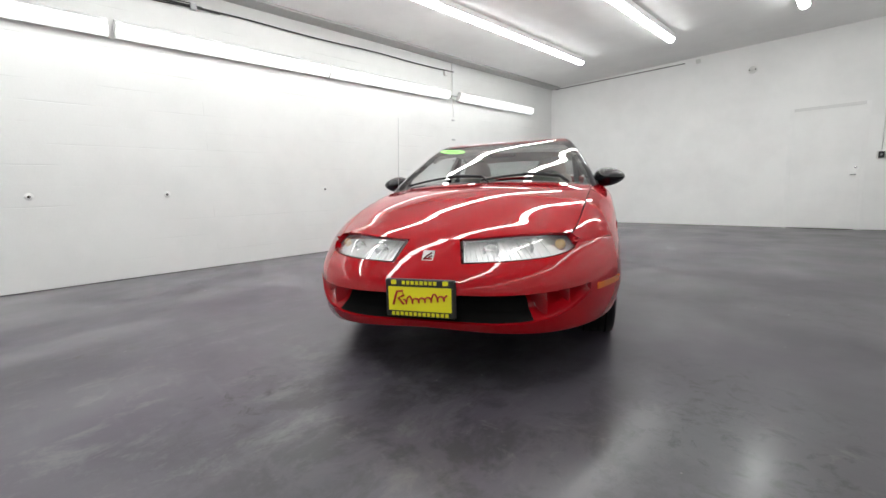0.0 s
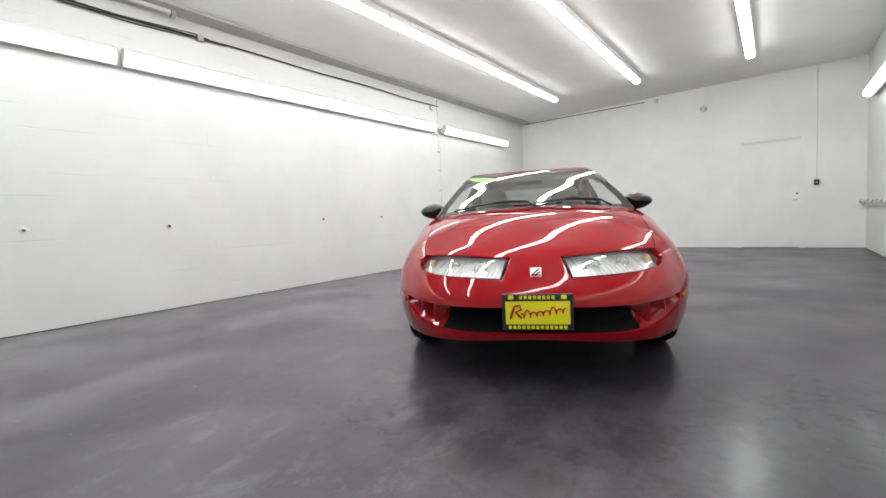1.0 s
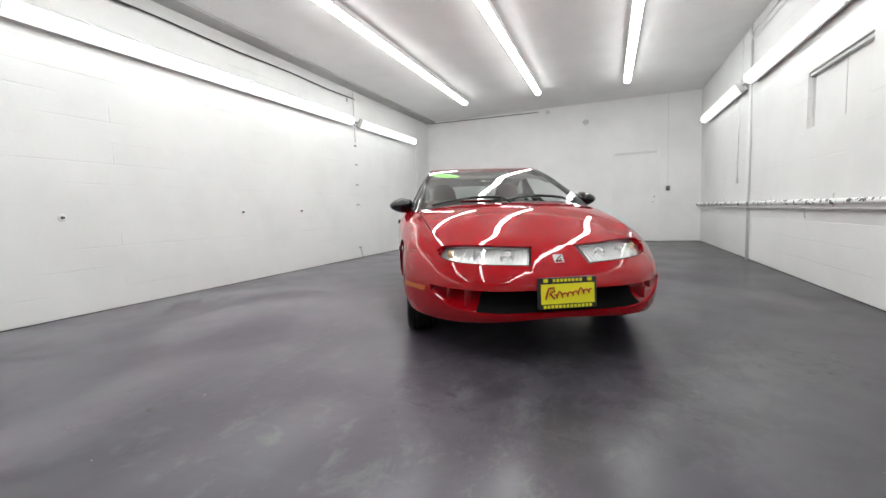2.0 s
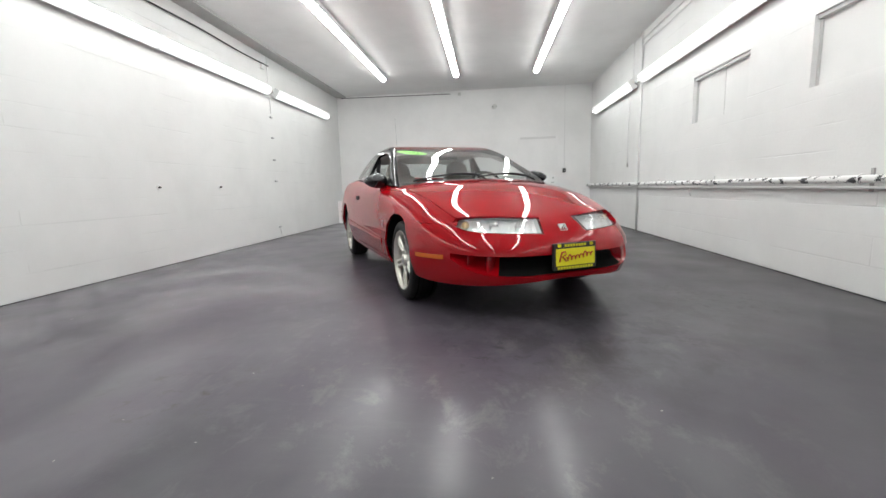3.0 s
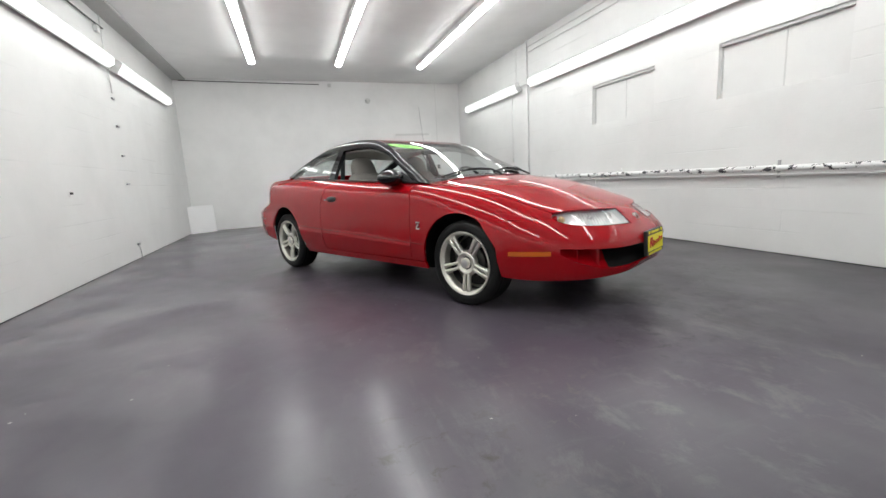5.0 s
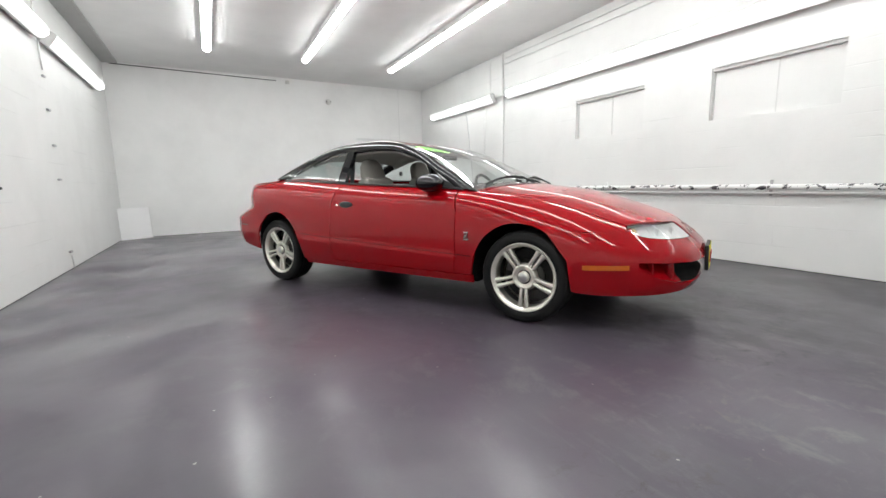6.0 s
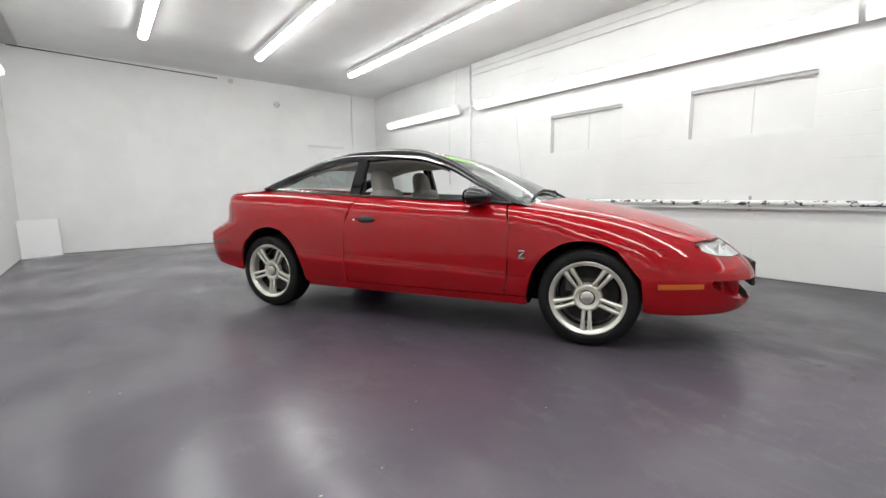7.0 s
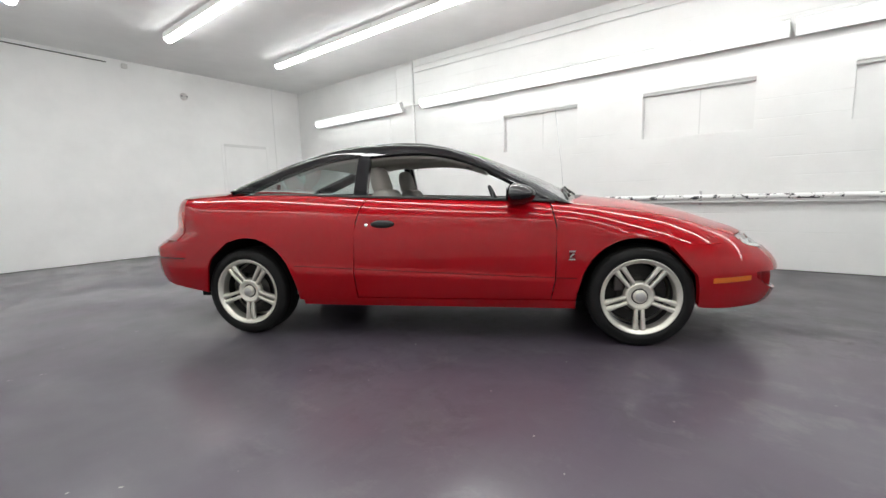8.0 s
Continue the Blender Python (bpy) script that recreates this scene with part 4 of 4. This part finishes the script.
# side openings: door window (lowered) and rear side glass; the black frame between them and the roof
top_line = ws + roof_edge[1:] + back_edge[1:]
door_top = along([(-0.565, 0.72, 0.895), (-0.78, 0.665, 1.02), (-1.01, 0.605, 1.135), (-1.27, 0.56, 1.205), (-1.51, 0.555, 1.222), (-1.715, 0.561, 1.214)], 30)
q_top = along([(-1.81, 0.56, 1.226), (-2.0, 0.57, 1.198), (-2.3, 0.605, 1.115), (-2.61, 0.655, 1.0)], 24)
for sgn in (-1, 1):
    low_line = np.array(door_top + [(-1.73, 0.562, 1.213), (-1.77, 0.564, 1.208)] + q_top)
    up_line = np.array(along(top_line, len(low_line)))
    for arr in (low_line, up_line):
        arr[:, 1] *= sgn
    sheet("roof_rail", rows_between([low_line, up_line], [6]), black_paint, car, "gloss black pillar and roof rail", cabin, gap=0.0, lip=0.035)
    # centre pillar
    pl = [[(x, sgn * y, z) for x in np.linspace(x0, x1, 6)] for x0, x1, y, z in ((-1.81, -1.715, 0.73, 0.93), (-1.81, -1.72, 0.65, 1.08), (-1.81, -1.725, 0.565, 1.216))]
    sheet("centre_pillar", rows_between(pl, [6, 6]), black_paint, car, "gloss black centre pillar", cabin, gap=0.0, lip=0.035)
    # rear side glass
    qt = np.array(q_top)
    ql = np.array([(x, 0.73 - 0.03 * k, float(shoulder(x)) + 0.0) for k, x in zip(np.linspace(0, 1, len(qt)), np.linspace(-1.81, -2.66, len(qt)))])
    for arr in (qt, ql):
        arr[:, 1] = np.abs(arr[:, 1]) * sgn
    qg = sheet("side_window", rows_between([ql, qt], [8]), glass, car, "fixed rear side glass", cabin, gap=0.0, lip=0.0)
    qg.visible_shadow = False
    seal = np.array([(x, sgn * 0.728, float(shoulder(x)) + 0.006) for x in np.linspace(-2.70, -0.52, 40)])
    pts = fitted(seal, cabin)
    tube("belt_seal", [tuple(p) for p in pts], 0.009, trim_black, car, sides=8)
    # corner patch behind the mirror
    tri = [[(-0.50, sgn * 0.728, 0.88), (-0.60, sgn * 0.728, 0.885), (-0.72, sgn * 0.726, 0.89)], [(-0.60, sgn * 0.70, 0.92), (-0.66, sgn * 0.69, 0.94), (-0.73, sgn * 0.685, 0.975)]]
    sheet("mirror_patch", rows_between(tri, [3]), trim_black, car, form=cabin, gap=0.0, lip=0.02)

# lining under the roof and the rails
edge = door_top[12:] + q_top[:14]
rows = [[(x, u * y * 0.99, z - 0.01 + 0.08 * (1 - u * u)) for u in np.linspace(-1, 1, 21)] for x, y, z in edge]
sheet("headliner", np.array(rows), liner, car, "grey cloth roof lining", cabin, gap=0.0, sink=0.055, lip=-0.03)

# mirrors
for sgn in (-1, 1):
    mir = new("door_mirror")
    mir.parent = car
    mir.location = (-0.742, sgn * 0.828, 0.932)
    bm = bmesh.new()
    bmesh.ops.create_uvsphere(bm, u_segments=24, v_segments=14, radius=1)
    for v in bm.verts:
        x, y, z = v.co
        x = x * (0.135 if x > 0 else 0.045)
        w = 0.105
        v.co = (x, y * w, z * (0.067 - 0.018 * y * sgn))
    part("mirror_shell", bm, black_paint, mir, "gloss black mirror shell", True)
    bm = bmesh.new()
    bmesh.ops.create_circle(bm, cap_ends=True, segments=24, radius=1)
    bmesh.ops.transform(bm, matrix=Matrix.LocRotScale((-0.0405, 0, 0), Euler((0, radians(-90), 0)), (0.05, 0.075, 1)), verts=bm.verts)
    part("mirror_glass", bm, chrome, mir)
    tube("mirror_foot", [(0.03, -sgn * 0.13, -0.05), (0.03, -sgn * 0.08, -0.04), (0.02, -sgn * 0.03, -0.03)], 0.026, trim_black, mir)

# handles, lock, wing badge, aerial
for sgn in (-1, 1):
    h = fitted([(-1.565, sgn * 0.87, 0.775)])[0]
    bm = bmesh.new()
    bmesh.ops.create_uvsphere(bm, u_segments=20, v_segments=10, radius=1)
    bmesh.ops.transform(bm, matrix=Matrix.Diagonal((0.08, 0.016, 0.026, 1)), verts=bm.verts)
    part("door_handle", bm, trim_black, car, "black door handle", True, Matrix.Translation(h))
    lk = fitted([(-1.675, sgn * 0.87, 0.768)])[0]
    lathe("door_lock", [(0.0, -0.004), (0.009, -0.004), (0.012, 0.0)], chrome, car, seg=16, m=Matrix.Translation(lk) @ pose(0, 0, 0, 0, 0, 0 if sgn < 0 else 180))
    b = fitted([(-0.40, sgn * 0.87, 0.568)])[0]
    wb = part("wing_badge", box_bm(-0.017, -0.003, -0.026, 0.017, 0.003, 0.026, 0.003), badge_red, car, "small square badge with chrome edges", m=Matrix.Translation(b))
    for z in (-0.024, 0.024):
        part("badge_edge", box_bm(-0.018, -0.005, z - 0.004, 0.018, 0.005, z + 0.004, 0.001), badge_metal, wb)
    tube("badge_stroke", [(-0.012, sgn * 0.004, -0.012), (0.0, sgn * 0.004, 0.002), (0.012, sgn * 0.004, 0.010)], 0.004, badge_metal, wb, sides=6)

# dark red thread along the side crease, its shading put into colour
for sgn in (-1, 1):
    for x0, x1 in ((-2.19, -1.772), (-1.762, -0.50), (-0.488, -0.37)):
        pts = fitted([(x, sgn * 0.85, crease_z(x) + 0.002) for x in np.linspace(x0, x1, 24)])
        tube("crease_line", [(x, y * 0.9985, z) for x, y, z in pts], 0.0034, crease_shade, car, sides=6)

# plate
pl = new("licence_plate")
pl.parent = car
pl.matrix_basis = Matrix.Translation((0.998, 0.0, 0.410)) @ pose(0, 0, 0, 0, -2, 0)
part("plate_frame", box_bm(-0.02, -0.155, -0.083, 0.004, 0.155, 0.083, 0.006), trim_black, pl, "black plate frame")
part("plate_card", box_bm(0.004, -0.140, -0.056, 0.007, 0.140, 0.050), yellow, pl, "yellow dealer card")
# wheel-house interior, dash, seats
part("dashboard", box_bm(-0.95, -0.66, 0.60, -0.42, 0.66, 0.90, 0.05, 4), dash_mat, car)
part("cabin_floor", box_bm(-2.7, -0.68, 0.26, -0.45, 0.68, 0.30), vinyl, car)
for sgn in (-1, 1):
    bm = bmesh.new()
    for x in np.linspace(-1.70, -0.54, 6)[:-1]:
        box_bm(x, sgn * 0.70 - 0.02, 0.30, x + 0.232, sgn * 0.70 + 0.02, 0.90, bm=bm)
    bmesh.ops.remove_doubles(bm, verts=bm.verts, dist=0.001)
    for v in bm.verts:
        if v.co.z > 0.8:
            v.co.z = float(shoulder(v.co.x)) + 0.006
    part("door_card", bm, vinyl, car)
    part("rear_side_trim", box_bm(-2.17, sgn * 0.68 - 0.02, 0.30, -1.70, sgn * 0.68 + 0.02, 0.94, 0.015), vinyl, car)
    part("rear_side_trim", box_bm(-2.70, sgn * 0.68 - 0.02, 0.73, -2.172, sgn * 0.68 + 0.02, 0.94, 0.015), vinyl, car)


def seat(y):
    s = new("front_seat")
    s.parent = car
    s.location = (-1.22, y, 0.265)
    part("cushion", box_bm(-0.28, -0.24, 0.06, 0.24, 0.24, 0.24, 0.07, 4), cloth, s, smooth=True)
    bm = box_bm(-0.07, -0.24, 0.0, 0.07, 0.24, 0.56, 0.06, 4)
    for v in bm.verts:
        v.co.y *= 1 - 0.22 * max(0, v.co.z) / 0.56
    part("backrest", bm, cloth, s, smooth=True, m=pose(-0.30, 0, 0.20, 0, -20, 0))
    bm = bmesh.new()
    bmesh.ops.create_uvsphere(bm, u_segments=24, v_segments=16, radius=1)
    for v in bm.verts:
        q = [math.copysign(abs(k) ** 0.7, k) for k in v.co]
        v.co = (q[0] * 0.055, q[1] * 0.135 * (1 - 0.15 * q[2]), q[2] * 0.115 + 0.09)
    part("headrest", bm, cloth, s, smooth=True, m=pose(-0.49, 0, 0.70, 0, -14, 0))
    part("seat_base", box_bm(-0.24, -0.2, 0.0, 0.2, 0.2, 0.07), dash_mat, s)


seat(-0.36)
seat(0.36)
part("rear_bench", box_bm(-2.35, -0.6, 0.32, -1.95, 0.6, 0.55, 0.06, 4), cloth, car, smooth=True)
part("rear_backrest", box_bm(-0.07, -0.6, 0.0, 0.07, 0.6, 0.45, 0.06, 4), cloth, car, smooth=True, m=pose(-2.35, 0, 0.48, 0, -22, 0))
part("parcel_shelf", box_bm(-2.85, -0.62, 0.90, -2.45, 0.62, 0.925, 0.01), dash_mat, car)
# steering wheel
st = new("steering_wheel")
st.parent = car
st.matrix_basis = pose(-0.90, 0.36, 0.84, 0, 66, 0)
tube("wheel_rim", [(0.18 * math.cos(a), 0.18 * math.sin(a), 0) for a in np.linspace(0, 2 * math.pi, 33)[:-1]], 0.014, dash_mat, st, cyclic=True)
part("wheel_hub", box_bm(-0.06, -0.07, -0.03, 0.06, 0.07, 0.02, 0.02, 3), dash_mat, st)

# plate: dark bars and a red flourish stand in for the dealer's lettering
for z, x0, x1 in ((0.068, -0.08, 0.08), (-0.070, -0.13, 0.13)):
    n = int((x1 - x0) / 0.02)
    for k in range(n):
        part("bar", box_bm(0.004, x0 + 0.02 * k + 0.002, z - 0.008, 0.0055, x0 + 0.02 * k + 0.016, z + 0.008), yellow, pl)
for y in (-0.115, 0.115):
    part("star_mark", box_bm(0.004, y - 0.012, 0.06, 0.0055, y + 0.012, 0.079, 0.003), yellow, pl)
flow = [(0.0085, -0.072 + 0.195 * t + 0.006 * math.sin(t * 44), -0.016 + 0.024 * t + (0.010 + 0.012 * max(0.0, math.sin(11 * t)) ** 8) * math.cos(t * 44)) for t in np.linspace(0, 1, 160)]
tube("flourish", flow, 0.0036, red_ink, pl, "red flourish", sides=6)
tube("flourish", [(0.0085, -0.118, -0.03), (0.0085, -0.108, 0.005), (0.0085, -0.10, 0.028), (0.0085, -0.075, 0.032), (0.0085, -0.07, 0.012), (0.0085, -0.095, 0.0), (0.0085, -0.07, -0.028)], 0.005, red_ink, pl, sides=6)

# sticker inside the windscreen
def on_screen(u, v):
    """A point of the sticker: u along it, v up the glass."""
    return (-0.985 + 0.085 * u - 0.044 * v, -0.43 + 0.118 * u + 0.014 * v, 1.232 + 0.029 * v)


ring = [[on_screen(r * math.cos(a), r * math.sin(a)) for a in np.linspace(0, 2 * math.pi, 37)] for r in (0.03, 0.5, 1.0)]
sheet("sticker", np.array(ring), green_ink, windshield, "bright green price sticker", cabin, gap=0.0, lip=0.0, sink=-0.002)
for k in range(4):
    bar = [[on_screen(-0.5 + 0.27 * k + du, dv) for du in (0, 0.16)] for dv in (-0.35, 0.35)]
    sheet("bar", np.array(bar), dark_ink, windshield, form=cabin, gap=0.0, lip=0.0, sink=-0.004)

# cowl, wipers, inside mirror, aerial
for y0, y1, lift in ((-0.58, -0.02, 0.0), (-0.02, 0.50, 0.01)):
    arm = new("wiper")
    arm.parent = car
    line = fitted([(-0.33 - 0.06 * math.sin(k * 2.4) - 0.10 * (y / 0.7) ** 2, y, 0.925 + 0.035 * math.sin(k * 2.4) - 0.03 * (y / 0.7) ** 2) for k, y in zip(np.linspace(0, 1, 14), np.linspace(y0, y1, 14))], cabin)
    tube("blade", [(x + 0.008, y, z + 0.010) for x, y, z in line], 0.009, trim_black, arm, sides=6)
    tube("wiper_arm", [(x + 0.018, y, z + 0.016) for x, y, z in line[7:]] + [(line[-1][0] + 0.09, y1 + 0.06, line[-1][2] - 0.03)], 0.008, trim_black, arm, sides=6)
part("rear_view_mirror", box_bm(-0.02, -0.11, -0.03, 0.02, 0.11, 0.03, 0.014, 3), plastic_dark, car, m=pose(-1.10, 0.0, 1.175, 0, 15, 0))
AER = (-0.43, -0.69)
tube("aerial", [(AER[0], AER[1], 0.86), (AER[0] - 0.02, AER[1], 1.1), (AER[0] - 0.06, AER[1], 1.45)], 0.0016, grey_metal, car, sides=6)
lathe("aerial_base", [(0.0, 0.04), (0.006, 0.04), (0.012, 0.0)], trim_black, car, seg=12, axis="z", m=Matrix.Translation((AER[0], AER[1], 0.855)))
for sgn in (-1, 1):
    part("seat_belt", box_bm(-0.004, -0.022, 0.0, 0.004, 0.022, 0.62), dash_mat, car, m=pose(-1.775, sgn * 0.63, 0.58, sgn * 6, 2, 0))

# ---- fittings of the room ----
scuffed = material("white pipe with black scuffs", (0.8, 0.8, 0.79), 0.4)
patch = noise_tex(scuffed, 11.0, 5, 0.7, stretch=(1, 0.6, 1))
pr = ramp(scuffed, patch.outputs[0], [(0.535, (0.8, 0.8, 0.79)), (0.56, (0.04, 0.04, 0.045))])
link(scuffed, pr.outputs[0], "Base Color")
white_pipe = painted("white pipe paint", (0.78, 0.78, 0.77), 0.4, 80, 0.1, 0.04)
black_cable = material("black cable", (0.03, 0.03, 0.03), 0.5)
edge_grey = painted("shade grey edge paint", (0.52, 0.52, 0.51), 0.8, 30, 0.1, 0.05)

rail = tagged(new("wall_pipe"), "white water pipe with black scuffs along the wall", "pipe")
tube("pipe", [(XR - 0.07, y, 0.825) for y in np.linspace(YF + 0.05, YB - 0.02, 60)], 0.03, scuffed, rail)
thin = tagged(new("wall_pipe"), "thin white conduit under the scuffed pipe", "pipe")
tube("pipe", [(XR - 0.05, y, 0.765) for y in np.linspace(YF + 0.05, YB - 0.02, 40)], 0.011, white_pipe, thin)
for y in (-4.2, -1.9, 0.05, 2.1, 3.7, 6.0):
    br = part("bracket", box_bm(XR - 0.012, y - 0.014, 0.735, XR, y + 0.014, 0.90, 0.003), grey_metal if abs(y - 0.05) < 0.1 else white_pipe, rail)
    tube("clamp", [(XR - 0.07 + 0.034 * math.cos(a), y, 0.825 + 0.034 * math.sin(a)) for a in np.linspace(0.3, 2 * math.pi + 0.3, 15)], 0.005, white_pipe, rail, sides=6)
tube("hanging_wire", [(XR - 0.03, 2.62, 0.76), (XR - 0.035, 2.615, 0.70), (XR - 0.03, 2.60, 0.66)], 0.005, white_pipe, thin, sides=6)

riser = tagged(new("conduit"), "white vertical conduit from floor to ceiling", "conduit")
tube("pipe", [(XR - 0.025, 4.56, 0.0), (XR - 0.025, 4.56, 1.6), (XR - 0.025, 4.56, ZC)], 0.018, white_pipe, riser)
tube("branch", [(XR - 0.03, 4.56, 3.11), (XR - 0.03, 2.0, 3.11), (XR - 0.03, YF + 0.05, 3.11)], 0.007, white_pipe, riser, sides=8)
tube("lamp_feed", [(XR - 0.06, 4.30, 2.56), (XR - 0.06, 4.80, 2.56)], 0.011, white_pipe, riser, sides=8)
drop = tagged(new("conduit"), "thin white wire down the wall to a small box", "conduit")
tube("wire", [(XR - 0.012, 5.16, 2.50), (XR - 0.012, 5.18, 2.0), (XR - 0.012, 5.19, 1.2)], 0.006, white_pipe, drop, sides=8)
part("box", box_bm(XR - 0.03, 5.165, 1.14, XR, 5.215, 1.22, 0.004), plastic_white, drop)
feed = tagged(new("conduit"), "thin white lamp feed bent along the ceiling edge", "conduit")
tube("wire", [(XR - 0.03, 4.60, ZC - 0.035), (XR - 0.03, 4.90, ZC - 0.035), (XR - 0.03, 4.95, ZC - 0.05), (XR - 0.03, 4.96, ZC - 0.09), (XR - 0.03, 4.965, 2.9), (XR - 0.03, 4.97, 2.62)], 0.008, white_pipe, feed, sides=8)
ledger = part("trim", box_bm(XR - 0.022, YF, 3.215, XR, 4.60, ZC - 0.001, 0.004), trim_paint)
tagged(ledger, "white painted ledger board along the ceiling edge", "trim", kind="structure")

left = tagged(new("conduit"), "white conduit with clips down the block wall", "conduit")
tube("pipe", [(XL + 0.012, 4.45, 2.30), (XL + 0.012, 4.445, 2.6), (XL + 0.012, 4.45, ZC - 0.03)], 0.009, white_pipe, left, sides=8)
tube("stub", [(XL + 0.012, 4.50, 0.0), (XL + 0.012, 4.49, 0.10), (XL + 0.012, 4.46, 0.17)], 0.009, white_pipe, left, sides=8)
for z in (2.23, 1.86, 1.46, 1.07, 0.21):
    part("clip", box_bm(XL, 4.405, z - 0.012, XL + 0.026, 4.475, z + 0.012, 0.003), grey_metal, left)
tube("lamp_feed", [(XL + 0.05, 4.38, 2.68), (XL + 0.05, 4.66, 2.68)], 0.011, grey_metal, left, sides=8)
part("box", box_bm(XL, 4.21, 3.03, XL + 0.05, 4.30, 3.11, 0.005), white_pipe, left)

run = tagged(new("cable"), "dark cable run along the top of the wall", "cable")
tube("cable", [(XL + 0.03, y, 3.125 + 0.008 * math.sin(3 * y)) for y in np.linspace(YF + 0.05, 4.46, 50)], 0.010, black_cable, run, sides=8)
rnd = random.Random(4)
for k in range(4):
    ph = rnd.uniform(0, 6)
    tube("loose_cable", [(XL + 0.03 + 0.01 * math.sin(5 * y + ph), y, 3.14 - 0.014 * k + 0.014 * math.sin(3.1 * y + ph)) for y in np.linspace(-2.2, 0.0 + 0.1 * k, 40)], 0.006, black_cable, run, sides=6)
part("cable_clamp", box_bm(XL, -0.03, 3.085, XL + 0.06, 0.04, 3.16, 0.01), grey_metal, run)

bolt = tagged(new("wall_bolt"), "rusty bolt end in the painted wall", "bolt", "wall bolts")
lathe("washer", [(0.0, 0.006), (0.03, 0.006), (0.036, 0.0)], white_pipe, bolt, seg=20, axis="z")
lathe("stud", [(0.0, 0.03), (0.011, 0.03), (0.014, 0.006)], iron, bolt, seg=10, axis="z")
bolt.matrix_basis = pose(XL, -0.485, 0.935, 0, 90, 0)
for y, z in ((-1.65, 0.943), (1.570, 0.958), (2.757, 0.964), (-3.1, 0.93)):
    copy_thing(bolt, pose(XL, y, z, 0, 90, 0))

track = tagged(new("track"), "short white metal track on the ceiling edge", "track")
part("rail", box_bm(XL + 0.10, -1.6, ZC - 0.075, XL + 0.14, -0.32, ZC - 0.032, 0.004), white_pipe, track)
part("bracket", box_bm(XL + 0.085, -0.318, ZC - 0.10, XL + 0.155, -0.27, ZC - 0.032, 0.004), grey_metal, track)
# flat strip whose grey carries the shade along the ceiling edge
trim = part("trim", box_bm(XL, YF, ZC - 0.03, XL + 0.25, YB, ZC - 0.001), edge_grey)
tagged(trim, "strip along the ceiling edge, its shade in the grey", "trim", kind="structure")
# thin dark strips draw the line between walls and floor
for nm, b in (("foot_line", (XL, YF, 0, XL + 0.004, YB, 0.007)), ("foot_line", (XR - 0.004, YF, 0, XR, YB, 0.007)), ("foot_line", (XL + 0.01, YB - 0.004, 0, 1.46, YB, 0.007)), ("foot_line", (2.47, YB - 0.004, 0, XR - 0.01, YB, 0.007))):
    tagged(part(nm, box_bm(*b), dark_gap), "thin dark strip along the joint between wall and floor", "joint", kind="structure")

alarm = tagged(new("alarm_sounder"), "white round alarm on the end wall", "alarm")
alarm.matrix_basis = pose(0.85, YB, 2.89, 90, 0, 0)
lathe("base", [(0.0, 0.025), (0.055, 0.025), (0.064, 0.018), (0.066, 0.0)], plastic_white, alarm, seg=32, axis="z")
lathe("lens", [(0.0, 0.045), (0.015, 0.043), (0.025, 0.03)], plastic_white, alarm, seg=16, axis="z")
for x in (-0.045, 0.045):
    lathe("vent", [(0.0, 0.032), (0.010, 0.032), (0.011, 0.028)], plastic_dark, alarm, seg=12, axis="z", m=Matrix.Translation((x, 0, 0)))
sw = tagged(new("wall_switch"), "small dark switch box beside the door", "switch")
sw.matrix_basis = pose(2.62, YB, 1.215)
part("box", box_bm(-0.035, -0.045, -0.05, 0.035, 0, 0.05, 0.008), plastic_dark, sw)
part("plate", box_bm(-0.055, -0.006, -0.06, 0.055, 0, 0.06, 0.003), plastic_white, sw)
part("button", box_bm(-0.012, -0.052, -0.015, 0.012, -0.044, 0.015, 0.003), grey_metal, sw)
tube("feed", [(0.0, -0.01, 0.06), (0.0, -0.01, ZC - 1.22)], 0.005, white_pipe, sw, sides=8)
top = tagged(new("cable"), "thin dark cable along the top of the end wall", "cable")
tube("cable", [(XL + 0.12, YB - 0.008, 3.29), (-1.8, YB - 0.008, 3.272), (-0.28, YB - 0.008, 3.255)], 0.008, black_cable, top, sides=6)
part("socket", box_bm(-0.08, YB - 0.06, 3.20, 0.0, YB, 3.275, 0.01), plastic_white, top)
board_white = material("glossy white board", (0.90, 0.90, 0.90), 0.35)
board = tagged(new("panel"), "white board leaning in the corner", "board")
board.matrix_basis = pose(-3.305, 7.66, 0.0, -3, 0, 30)
part("sheet", box_bm(0, 0, 0.0, 0.535, 0.018, 0.60, 0.003), board_white, board)
part("edge", box_bm(0.537, -0.004, 0.0, 0.545, 0.02, 0.60, 0.002), white_pipe, board)
part("door_handle", box_bm(0.83, -0.065, 0.91, 0.85, -0.008, 0.93, 0.006), chrome, d)
part("door_handle", box_bm(0.775, -0.075, 0.91, 0.85, -0.062, 0.93, 0.005), chrome, d)
lathe("door_lock", [(0.0, 0.012), (0.018, 0.012), (0.022, 0.0)], chrome, d, seg=16, axis="z", m=Matrix.Translation((0.84, -0.008, 1.035)) @ pose(0, 0, 0, 90, 0, 0))
part("threshold", box_bm(0, -0.03, 0, 0.88, -0.001, 0.011), dark_gap, d)

# faint lines left in the painted walls
seam = tagged(part("trim", box_bm(XR - 0.0025, 3.50, 1.930, XR, 4.15, 1.940), trim_paint), "edge of a patched block under the paint", "trim", kind="structure")
for x, z0, z1 in ((-0.55, 2.55, ZC - 0.05), (-0.42, 1.5, 2.55), (2.75, 0.0, ZC - 0.02)):
    tagged(part("trim", box_bm(x - 0.004, YB - 0.002, z0, x + 0.004, YB, z1), wall_paint), "thin seam in the painted wall", "trim", kind="structure")
